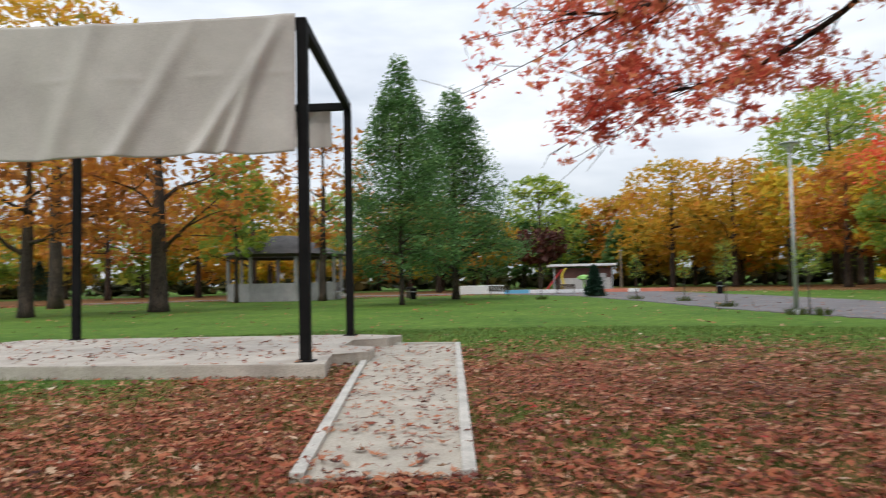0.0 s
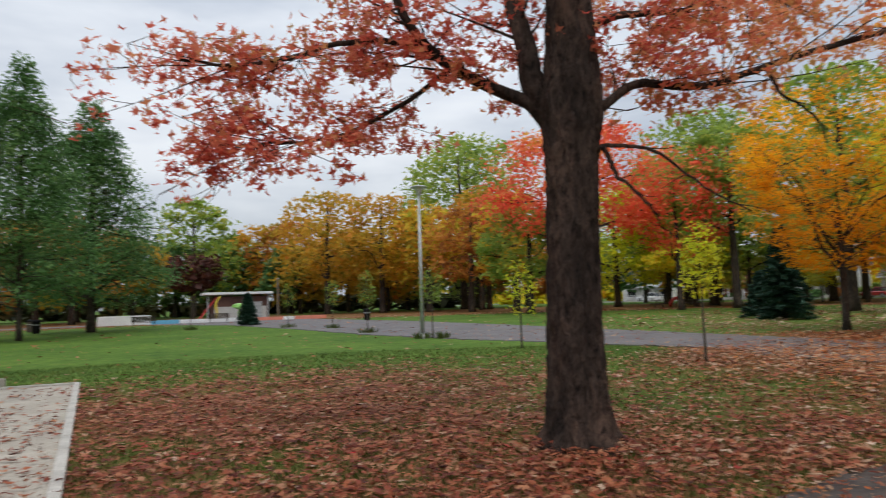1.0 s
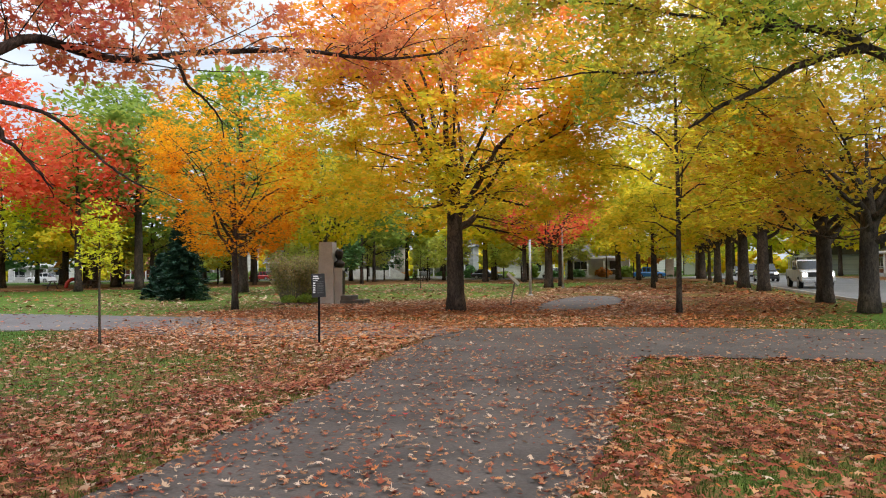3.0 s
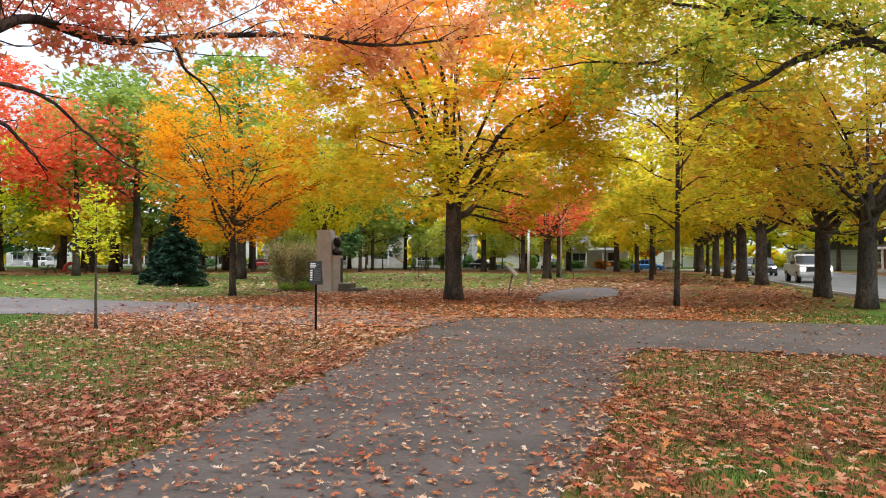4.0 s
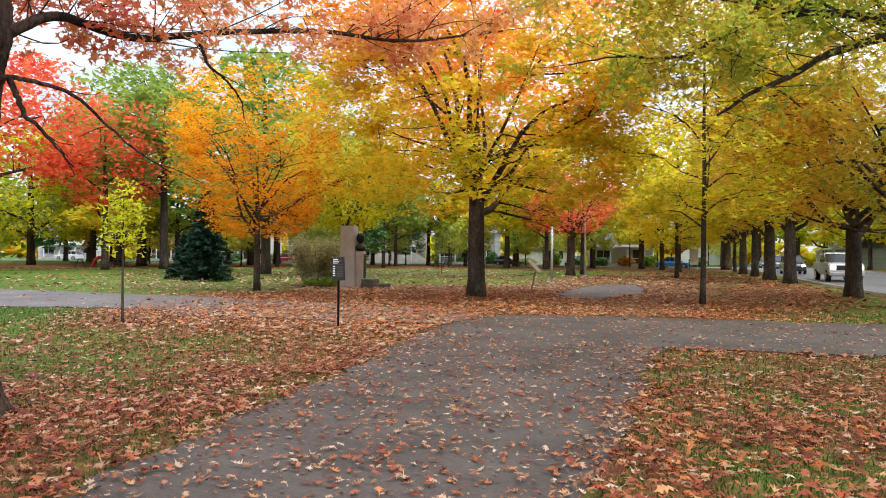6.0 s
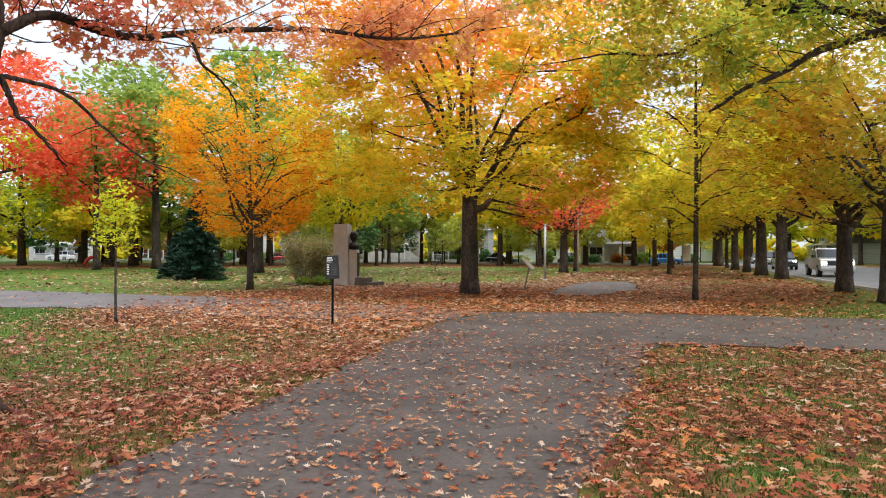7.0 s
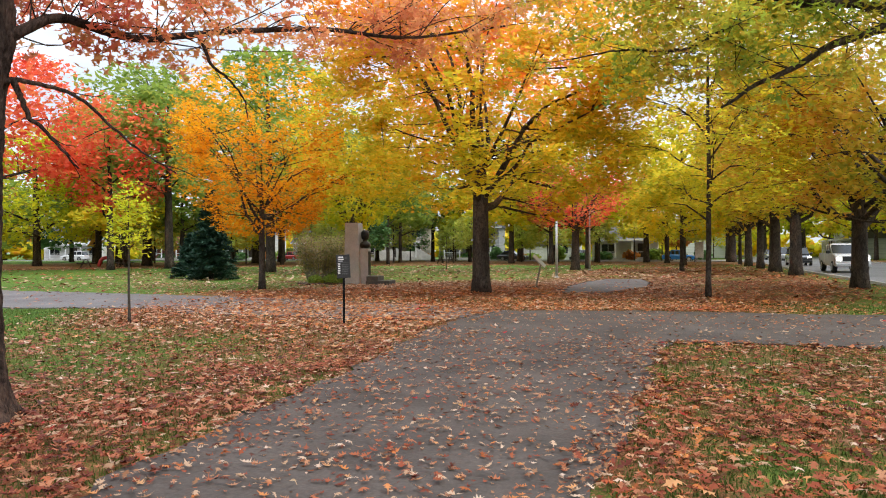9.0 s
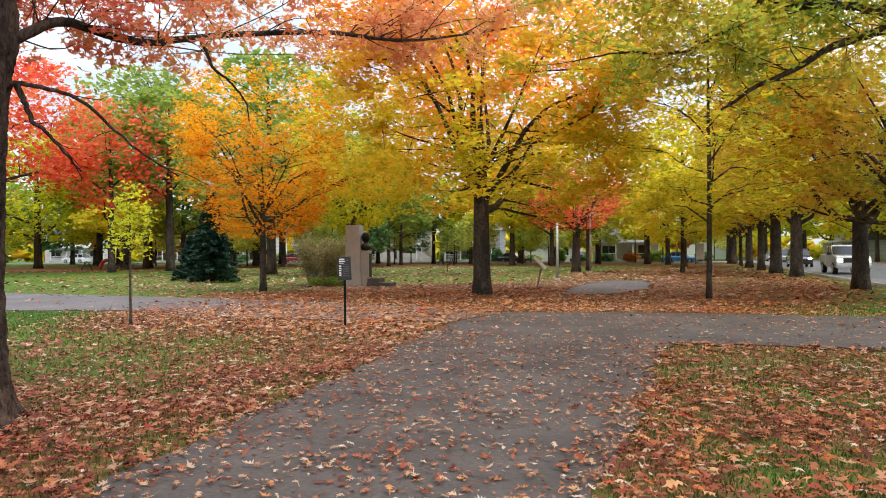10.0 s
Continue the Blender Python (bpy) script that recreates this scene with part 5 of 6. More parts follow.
def build_bed():
    bed = part("planting_bed", prism(ragged([(27.6 + 2.0 * math.cos(a), 19.5 + 1.7 * math.sin(a)) for a in np.linspace(0, 2 * math.pi, 24, endpoint=False)], 0.4, 0.06, 8), -0.05, 0.015), MULCH)
    tagged(bed, "mulched planting bed behind the monument", "planting bed", kind="structure")
    rng = np.random.default_rng(31)
    shrub = thing("shrub", "tall brown-green shrub with dry seed heads", "shrub", pose(27.4, 20.1, 0.02))
    tb, spots = Tubes(), []
    for k in range(150):
        a, r = rng.uniform(0, 6.28), 0.75 * math.sqrt(rng.random())
        b = np.array([r * math.cos(a), r * math.sin(a), 0])
        e = b * 1.75 + [0, 0, rng.uniform(1.1, 2.2)]
        e[:2] += rng.normal(0, 0.18, 2)
        p = spline([b, (b + e) / 2 + [0, 0, 0.15], e], 6)
        tb.add(p, np.linspace(0.012, 0.004, 6), 4)
        spots += [p[2], p[3], p[4], p[5], p[5]]
    tb.done("branchwork", WOOD_GREY, shrub)
    spots = np.array(spots)
    dry = leaf_material("shrub_leaves", [(0.0, (0.12, 0.15, 0.04)), (0.5, (0.28, 0.23, 0.09)), (1.0, (0.44, 0.33, 0.21))], glow=0.4, gain=1.4)
    pos = spots[rng.integers(0, len(spots), 6500)] + rng.normal(0, 0.13, (6500, 3))
    scatter("foliage", LEAF_STAR, pos[pos[:, 2] > 0.05], 0.11, 0.9, dry, 32, shrub)
    for k, (x, y, s) in enumerate(((26.4, 18.9, 0.42), (25.9, 19.4, 0.38), (27.0, 18.9, 0.62), (26.3, 18.4, 0.34), (28.6, 18.9, 0.5))):
        low = thing("low_plant", "low green plant clump in the bed", "plant", pose(x, y, 0.05), "low plants in the bed")
        q = rng.normal(0, 1, (700, 3))
        q = q / np.linalg.norm(q, axis=1)[:, None] * rng.random((700, 1)) ** 0.4 * [s, s, s * 0.9]
        q[:, 2] = np.abs(q[:, 2]) + 0.03
        scatter("leaves", LEAF_NEEDLE, q, 0.13, 1.1, GRASS if k == 2 else OLIVE, 60 + k, low)


build_bed()


# ---- spruces ----
def spruce(label, x, y, h, reach, count, seed, low=0.12):
    rng = np.random.default_rng(seed)
    s = thing("spruce_tree", label, "tree", pose(x, y, 0), "spruces")
    tb = Tubes()
    tb.add([(0, 0, -0.05), (0, 0, h * 0.5), (0, 0, h)], [0.028 * h, 0.014 * h, 0.006], 8)
    spots = []
    n = int(20 * h)
    for k in range(n):
        z = low + (h - low) * (k / n) ** 0.95
        out = reach * (1 - z / h) ** 0.85 * rng.uniform(0.82, 1.08) + 0.05
        a = k * 2.4 + rng.normal(0, 0.2)
        e = np.array([out * math.cos(a), out * math.sin(a), z - 0.12 * out + 0.15 * out * (z / h)])
        m = np.array([0.55 * out * math.cos(a), 0.55 * out * math.sin(a), z + 0.02])
        p = spline([(0, 0, z), m, e], 6)
        tb.add(p, np.linspace(0.012, 0.004, 6), 3, False)
        side = np.array([-math.sin(a), math.cos(a), 0])
        for u in np.linspace(0.25, 1, 7):
            c = p[0] + (e - p[0]) * u + [0, 0, 0.05 * math.sin(3 * u)]
            for w in np.linspace(-1, 1, 5):
                spots.append(c + side * w * 0.24 * out * (1.15 - u) + [0, 0, -0.05 * abs(w)])
    tb.done("trunk", BARK_DARK, s)
    spots = np.array(spots)
    pos = spots[rng.integers(0, len(spots), count)] + rng.normal(0, 0.05, (count, 3))
    pos = pos[pos[:, 2] > 0.04]
    scatter("needles", LEAF_NEEDLE, pos, 0.30 * rng.uniform(0.7, 1.3, len(pos)), 0.5, NEEDLE, seed + 1, s)


spruce("dark blue-green spruce with branches to the ground", 27.99, 27.91, 4.8, 1.5, 14000, 41)
spruce("smaller dark spruce behind a taller one", 29.31, 30.81, 2.5, 1.15, 6000, 42)
spruce("small dense conical fir on the lawn", 3.2, 57.5, 2.45, 0.95, 8000, 43)
spruce("dark spruce at the edge of the park", -64.0, 79.0, 5.0, 2.4, 7000, 44)


# ---- posts and lamps ----
def build_lamp():
    s = thing("street_lamp", "tall pale steel park lamp with a flat cap", "lamp", pose(8.38, 27.28, 0))
    part("base", lathe([(0.16, -0.02), (0.16, 0.10), (0.11, 0.16), (0.10, 0.2)], 16), GALV, s)
    part("pole", lathe([(0.085, 0.15), (0.05, 5.9)], 16), GALV, s, "", True)
    part("neck", lathe([(0.06, 5.88), (0.10, 5.95), (0.13, 6.12), (0.10, 6.14)], 16), GALV, s)
    part("lens", lathe([(0.12, 6.10), (0.22, 6.18), (0.22, 6.21)], 20), LENS, s)
    part("cap", lathe([(0.34, 6.21), (0.36, 6.24), (0.30, 6.28), (0.05, 6.33)], 24), GALV, s, "flat grey cap")


build_lamp()
for x, y, h, r in ((37.0, 11.3, 3.2, 0.075), (51.3, 13.1, 4.7, 0.07)):
    s = thing("flag_pole", "pale steel pole standing on the lawn", "pole", pose(x, y, 0), "pale poles")
    part("shaft", lathe([(r, -0.02), (r * 0.85, h)], 14), GALV, s, "", True)
    part("cap", lathe([(r * 1.1, h), (r * 1.1, h + 0.04), (r * 0.5, h + 0.09)], 14), GALV, s)
    part("collar", lathe([(r * 2.0, -0.01), (r * 2.0, 0.03), (r * 1.2, 0.06)], 14), GALV, s)
s = thing("wooden_post", "tall brown wooden post with a small lamp", "post", pose(10.9, 112.0, 0))
part("shaft", lathe([(0.18, -0.02), (0.15, 5.7)], 10), WOOD_GREY, s)
part("lamp_head", box(0.5, 0.3, 0.18, (0, 0, 5.7), 0.03), GALV, s)

s = thing("information_panel", "tilted pale information panel on a leaning post", "sign", pose(26.9, 9.2, 0, 0, 0, -70))
part("post", box(0.07, 0.07, 0.98, (0.1, 0, -0.02), 0.01, pose(0, 0, 0, 0, 12, 0)), WOOD_GREY, s)
part("panel", box(0.66, 0.46, 0.05, (0.22, 0, 1.05), 0.008, pose(0, 0, 0, 0, 45, 0) @ pose(0, 0, 0, 16, 0, 0)), BOARD, s)
part("foot", box(0.5, 0.16, 0.05, (-0.05, 0, -0.01), 0.008), WOOD_DARK, s)


s = thing("notice_board", "pale grey notice board on two posts by the street", "sign", pose(87.5, 9.1, 0, 0, 0, -84))
part("panel", box(0.95, 0.08, 1.9, (0, 0, 0.55), 0.02), BOARD, s)
for sx in (-0.4, 0.4):
    part("post", box(0.09, 0.09, 2.6, (sx, 0.09, -0.02), 0.01), GALV, s)


# ---- benches, tables, bins ----
def bench(x, y, rz):
    s = thing("park_bench", "dark wooden park bench on the lawn", "bench", pose(x, y, 0, 0, 0, rz), "park benches")
    for k in range(4):
        part("seat_slat", box(1.9, 0.09, 0.035, (0, -0.17 + 0.115 * k, 0.43), 0.006), WOOD_DARK, s)
    for k in range(4):
        part("back_slat", box(1.9, 0.03, 0.09, (0, 0.25 + 0.02 * k, 0.52 + 0.11 * k), 0.006, pose(0, 0, 0, -10, 0, 0)), WOOD_DARK, s)
    for sx in (-0.8, 0.8):
        part("leg", box(0.07, 0.42, 0.44, (sx, 0, -0.01), 0.012), STEEL_BLACK, s)
        part("back_support", box(0.06, 0.05, 0.55, (sx, 0.30, 0.40), 0.01, pose(0, 0, 0, -10, 0, 0)), STEEL_BLACK, s)


def tuft(x, y, r, h, seed):
    """Long grass left standing round a foot that the mower misses."""
    rng_t = np.random.default_rng(seed)
    t = thing("grass_tuft", "tuft of long uncut green grass on the lawn", "grass", pose(x, y, 0), "uncut tufts")
    tb = Tubes()
    for q in range(90):
        a, d = rng_t.uniform(0, 6.28), r * math.sqrt(rng_t.random())
        b = np.array([d * math.cos(a), d * math.sin(a), -0.02])
        e = b * 1.35 + [0.05 * rng_t.normal(), 0.05 * rng_t.normal(), h * rng_t.uniform(0.5, 1.1)]
        tb.add([b, (b + e) / 2 + [0, 0, 0.04], e], [0.012, 0.010, 0.003], 3, False)
    tb.done("blades", GRASS, t)


for k, (x, y, r) in enumerate(((8.38, 27.28, 0.38), (9.0, 26.6, 0.3), (7.75, 34.6, 0.45), (7.5, 43.3, 0.42), (5.3, 48.1, 0.5), (-1.0, 52.0, 0.4))):
    tuft(x, y, r, 0.30, 950 + k)
bench(-4.9, 63.3, 185)
bench(1.2, 70.6, 178)


def picnic_table(x, y, rz):
    s = thing("picnic_table", "dark wooden picnic table under the trees", "table", pose(x, y, 0, 0, 0, rz), "picnic tables")
    for k in range(5):
        part("top_board", box(2.6, 0.15, 0.04, (0, -0.32 + 0.16 * k, 0.74), 0.006), WOOD_DARK, s)
    for sy in (-0.75, 0.75):
        part("bench_board", box(2.6, 0.26, 0.04, (0, sy, 0.43), 0.006), WOOD_DARK, s)
    for sx in (-0.9, 0.9):
        part("cross_beam", box(0.08, 1.7, 0.09, (sx, 0, 0.35), 0.008), WOOD_DARK, s)
        for sy in (-1, 1):
            part("leg", box(0.09, 0.09, 0.80, (sx, 0.48 * sy, -0.02), 0.008, pose(0, 0, 0, 24 * sy, 0, 0)), WOOD_DARK, s)


picnic_table(47.1, 64.2, 55)
picnic_table(49.6, 61.8, 40)
picnic_table(75.4, 37.0, 70)


def bin_thing(x, y, body, label):
    s = thing("litter_bin", label, "bin", pose(x, y, 0))
    part("body", lathe([(0.24, -0.01), (0.27, 0.05), (0.28, 0.85), (0.25, 0.87)], 18), body, s)
    part("lid", lathe([(0.29, 0.84), (0.29, 0.90), (0.16, 1.0), (0.03, 1.02)], 18), STEEL_BLACK, s)
    part("band", lathe([(0.285, 0.60), (0.285, 0.66)], 18), GALV, s)


bin_thing(-13.2, 63.0, WOOD_DARK, "brown litter bin beside the path")
bin_thing(-11.9, 58.6, STEEL_BLACK, "black litter bin beside the path")
bin_thing(13.4, 59.8, STEEL_BLACK, "black litter bin by the far path")


# ---- bandstand ----
def build_bandstand():
    g = thing("bandstand", "white wooden bandstand with a dark roof", "bandstand", pose(-25.2, 63.5, 0, 0, 0, 8))
    n, r = 8, 5.3
    pts = [(r * math.cos(2 * math.pi * (k + 0.5) / n), r * math.sin(2 * math.pi * (k + 0.5) / n)) for k in range(n)]
    part("platform", prism([(1.02 * x, 1.02 * y) for x, y in pts], -0.05, 0.75, 0.02), WHITE_GREY, g)
    for k in range(n):
        (x0, y0), (x1, y1) = pts[k], pts[(k + 1) % n]
        d, ang = math.hypot(x1 - x0, y1 - y0), math.degrees(math.atan2(y1 - y0, x1 - x0))
        part("post", box(0.26, 0.26, 3.3, (x0, y0, 0.75), 0.02, pose(0, 0, 0, 0, 0, ang)), WHITE_GREY, g)
        if k != 7:
            part("parapet", box(d - 0.3, 0.12, 0.85, ((x0 + x1) / 2, (y0 + y1) / 2, 0.75), 0.01, pose(0, 0, 0, 0, 0, ang)), WHITE_GREY, g)
        part("fascia", box(d + 0.1, 0.14, 0.34, ((x0 + x1) / 2 * 1.03, (y0 + y1) / 2 * 1.03, 3.95), 0.01, pose(0, 0, 0, 0, 0, ang)), WOOD_DARK, g)
    bm = bmesh.new()
    ring = [bm.verts.new((1.16 * x, 1.16 * y, 4.22)) for x, y in pts]
    lid = [bm.verts.new((0.2 * x, 0.2 * y, 6.1)) for x, y in pts]
    for k in range(n):
        bm.faces.new((ring[k], ring[(k + 1) % n], lid[(k + 1) % n], lid[k]))
    bm.faces.new(lid)
    bm.faces.new(ring[::-1])
    part("roof", bm, ROOF, g)
    for k in range(4):
        part("stair", box(1.8, 0.32, 0.19, (5.0 + 0.3 * (4 - k), -1.2, 0.17 * k - 0.02), 0.01, pose(0, 0, 0, 0, 0, 90)), GRANITE, g)
    part("handrail", box(1.9, 0.07, 0.07, (5.7, -2.1, 1.0), 0.01, pose(0, 0, 0, 0, 28, 0)), WHITE_GREY, g)


build_bandstand()


# ---- water-play area: kiosk and painted low walls ----
def build_kiosk():
    k = thing("kiosk", "low brick and grey kiosk with a flat white-edged roof", "kiosk", pose(3.4, 86.0, 0, 0, 0, 4))
    part("wall", box(6.2, 3.4, 2.75, (0.4, 0, -0.02), 0.02), BRICK_SHADED, k)
    part("panel", box(5.9, 0.06, 1.55, (0.4, -1.74, 0.0), 0.01), GRANITE, k, "grey lower panel")
    part("door", box(1.0, 0.06, 2.05, (2.3, -1.80, 0.0), 0.01), SIDING_GREY, k)
    part("roof", box(7.8, 4.8, 0.28, (0.1, 0, 2.95), 0.03), WHITE, k)
    for x in (-3.3, 3.5):
        part("post", box(0.14, 0.14, 2.97, (x, -2.0, -0.01), 0.01), SIDING_GREY, k)
    part("brace", box(0.2, 0.2, 3.4, (-4.4, -1.8, -0.02), 0.02, pose(0, 0, 0, 0, 38, 0)), PLAY_RED, k, "red slanting brace")


build_kiosk()
BAYS = [((-10.0, 75.0), (-5.2, 75.4), 0.95, WHITE, "white"), ((-5.2, 75.4), (-2.5, 75.6), 0.40, PLAY_BLUE, "blue"), ((-2.5, 75.6), (5.0, 75.4), 0.38, WHITE, "white"),
        ((5.0, 75.4), (7.8, 75.1), 0.34, PLAY_CORAL, "coral"), ((7.8, 75.1), (9.0, 75.0), 0.34, WHITE, "white"), ((9.0, 75.0), (12.3, 74.5), 0.36, PLAY_CORAL, "coral")]
for (x0, y0), (x1, y1), h, mt, nm in BAYS:
    d, ang = math.hypot(x1 - x0, y1 - y0), math.degrees(math.atan2(y1 - y0, x1 - x0))
    tagged(part("low_wall", box(d - 0.02, 0.22, h + 0.05, ((x0 + x1) / 2, (y0 + y1) / 2, -0.05), 0.02, pose(0, 0, 0, 0, 0, ang)), mt), nm + " painted low wall round the play area", "wall", "painted low walls")
tb = Tubes()
tb.add(spline([(0, 0, 0), (0.15, 0, 1.0), (0.05, 0, 1.9), (0.5, 0, 2.7)], 14), np.linspace(0.16, 0.10, 14), 10)
ob = tb.done("spray_post", PLAY_YELLOW)
ob.matrix_world = pose(1.0, 77.5, -0.02)
tagged(ob, "curved yellow water-play spray post", "play equipment")
s = thing("spray_flower", "lime-green water-play flower on a stem", "play equipment", pose(3.4, 77.6, 0))
part("stem", lathe([(0.12, -0.02), (0.10, 1.3)], 12), PLAY_GREEN, s)
part("bloom", lathe([(0.12, 1.25), (0.75, 1.45), (0.62, 1.75), (0.15, 1.9)], 16), PLAY_GREEN, s)
tb = Tubes()
tb.add([(0.68 * math.cos(a), 0, 0.95 * math.sin(a)) for a in np.linspace(0, math.pi, 16)], [0.2] * 16, 10)
ob = tb.done("play_arch", PLAY_RED)
ob.matrix_world = pose(51.6, 67.0, -0.03, 0, 0, -35)
tagged(ob, "red plastic playground arch", "play equipment")


# ---- cars ----
def car(x, y, rz, paint, label, length=4.5, height=1.5, suv=False):
    c = thing("car", label, "car", pose(x, y, 0, 0, 0, rz), "cars on the street")
    L, w, h = length / 2, 0.90, height
    base, belt = 0.26, h * (0.60 if suv else 0.58)

    def loft(rows, name, mat, parent, lab=""):
        bm = bmesh.new()
        rings = []
        for px_, half, z0, z1 in rows:
            t = min(0.10, (z1 - z0) * 0.3)
            rings.append([bm.verts.new(v) for v in ((px_, -half, z0), (px_, half, z0), (px_, half * 1.0, z1 - t), (px_, half - t, z1), (px_, -half + t, z1), (px_, -half, z1 - t))])
        for a, b in zip(rings, rings[1:]):
            for k in range(6):
                bm.faces.new((a[k], a[(k + 1) % 6], b[(k + 1) % 6], b[k]))
        bm.faces.new(rings[0][::-1])
        bm.faces.new(rings[-1])
        return part(name, bm, mat, parent, lab)

    body = loft([(-L, w * 0.86, base + 0.12, belt * 0.93), (-L * 0.94, w * 0.97, base, belt), (-L * 0.5, w, base, belt * 1.02), (L * 0.35, w, base, belt), (L * 0.80, w * 0.97, base, belt * 0.88), (L * 0.97, w * 0.88, base + 0.05, belt * 0.78), (L, w * 0.8, base + 0.12, belt * 0.66)], "body", paint, c)
    r0, r1 = (-L * 0.95, L * 0.45) if suv else (-L * 0.82, L * 0.42)
    g0, g1 = (-L * 0.80, L * 0.05) if suv else (-L * 0.48, L * 0.02)
    loft([(r0, w * 0.86, belt - 0.02, belt + 0.03), (g0, w * 0.80, belt - 0.02, h - 0.05), (g1, w * 0.80, belt - 0.02, h - 0.04), (r1, w * 0.86, belt - 0.02, belt + 0.03)], "glazing", WINDOW_DARK, c, "dark glass")
    loft([(g0 - 0.06, w * 0.74, h - 0.07, h - 0.01), ((g0 + g1) / 2, w * 0.78, h - 0.07, h + 0.02), (g1 + 0.04, w * 0.74, h - 0.07, h - 0.01)], "roof", paint, c)
    for s_ in (-1, 1):
        for u in (g0 * 0.98, (g0 + g1) / 2, g1):
            part("pillar", box(0.09, 0.05, h - belt - 0.03, (u, s_ * w * 0.82, belt - 0.01), 0.01), paint, c)
        part("headlight", box(0.22, 0.32, 0.14, (L * 0.965, s_ * w * 0.62, belt * 0.70), 0.03), HEADLIGHT if "driving" in label else LENS, c)
        part("tail_light", box(0.10, 0.22, 0.24, (-L * 0.975, s_ * w * 0.68, belt * 0.74), 0.03), TAIL, c)
        part("mirror", box(0.12, 0.20, 0.13, (L * 0.30, s_ * (w + 0.08), belt + 0.02), 0.03), paint, c)
        for u in (-0.58, 0.60):
            rr = 0.36 if suv else 0.32
            tyre = lathe([(rr * 0.6, -0.11), (rr * 0.95, -0.11), (rr, -0.07), (rr, 0.07), (rr * 0.95, 0.11), (rr * 0.6, 0.11)], 20)
            bmesh.ops.transform(tyre, matrix=pose(L * u, s_ * (w - 0.10), rr - 0.01, 90), verts=tyre.verts)
            wh = part("tyre", tyre, RUBBER, c)
            rim = lathe([(0.05, -0.115), (rr * 0.62, -0.118), (rr * 0.62, 0.118), (0.05, 0.115)], 16)
            bmesh.ops.transform(rim, matrix=pose(L * u, s_ * (w - 0.10), rr - 0.01, 90), verts=rim.verts)
            part("rim", rim, CHROME, wh)
    part("bumper", box(0.12, w * 1.7, 0.22, (L * 0.99, 0, base + 0.02), 0.04), SIGN_BLACK, c)
    part("grille", box(0.06, w * 0.9, 0.16, (L * 1.0, 0, belt * 0.55), 0.02), SIGN_BLACK, c)


def pickup(x, y, rz, paint, label):
    """A pickup truck: cab, bonnet and an open bed."""
    c = thing("pickup_truck", label, "pickup truck", pose(x, y, 0, 0, 0, rz), "cars on the street")
    w = 0.98

    def hull(outline_xz, half, name, mat, bevel, lab=""):
        bm = bmesh.new()
        a = [bm.verts.new((px_, -half, pz)) for px_, pz in outline_xz]
        b = [bm.verts.new((px_, half, pz)) for px_, pz in outline_xz]
        n = len(a)
        for k in range(n):
            bm.faces.new((a[k], a[(k + 1) % n], b[(k + 1) % n], b[k]))
        bm.faces.new(a[::-1])
        bm.faces.new(b)
        bmesh.ops.bevel(bm, geom=bm.edges[:], offset=bevel, segments=2, affect="EDGES")
        return part(name, bm, mat, c, lab)

    hull([(-0.75, 0.42), (2.62, 0.42), (2.74, 0.62), (2.70, 1.06), (2.45, 1.16), (1.25, 1.24), (-0.75, 1.24)], w, "body", paint, 0.05)
    hull([(-2.75, 0.52), (-0.78, 0.52), (-0.78, 0.62), (-2.75, 0.62)], w - 0.02, "bed_floor", SIGN_BLACK, 0.01)
    hull([(-0.72, 1.22), (1.30, 1.22), (0.55, 1.80), (-0.62, 1.80)], w * 0.86, "glazing", WINDOW_DARK, 0.03, "dark glass")
    hull([(-0.66, 1.76), (0.62, 1.76), (0.50, 1.87), (-0.56, 1.87)], w * 0.84, "roof", paint, 0.03)
    part("tailgate", box(0.07, 2 * w - 0.1, 0.62, (-2.74, 0, 0.62), 0.02), paint, c)
    part("grille", box(0.06, 1.15, 0.30, (2.72, 0, 0.74), 0.02), SIGN_BLACK, c)
    part("bumper", box(0.16, 2 * w, 0.22, (2.74, 0, 0.40), 0.04), CHROME, c)
    for s_ in (-1, 1):
        part("bed_side", box(2.0, 0.09, 0.64, (-1.76, s_ * (w - 0.05), 0.60), 0.03), paint, c)
        part("headlight", box(0.10, 0.30, 0.22, (2.70, s_ * 0.76, 0.78), 0.03), HEADLIGHT, c)
        part("tail_light", box(0.06, 0.14, 0.36, (-2.77, s_ * (w - 0.08), 0.74), 0.02), TAIL, c)
        part("mirror", box(0.12, 0.22, 0.20, (0.95, s_ * (w + 0.10), 1.22), 0.03), SIGN_BLACK, c)
        for u in (-0.66, 0.02, 0.98):
            tb = Tubes()
            tb.add([(u, s_ * w * 0.87, 1.22), ((u + 0.52) / 2 if u > 0.5 else u, s_ * w * 0.87, 1.5), (0.52 if u > 0.5 else u, s_ * w * 0.87, 1.80)], [0.045] * 3, 5)
            tb.done("pillar", paint, c)
        for u in (-1.75, 1.80):
            tyre = lathe([(0.23, -0.13), (0.37, -0.13), (0.39, -0.09), (0.39, 0.09), (0.37, 0.13), (0.23, 0.13)], 20)
            bmesh.ops.transform(tyre, matrix=pose(u, s_ * (w - 0.10), 0.38, 90), verts=tyre.verts)
            wh = part("tyre", tyre, RUBBER, c)
            rim = lathe([(0.05, -0.135), (0.24, -0.138), (0.24, 0.138), (0.05, 0.135)], 16)
            bmesh.ops.transform(rim, matrix=pose(u, s_ * (w - 0.10), 0.38, 90), verts=rim.verts)
            part("rim", rim, CHROME, wh)


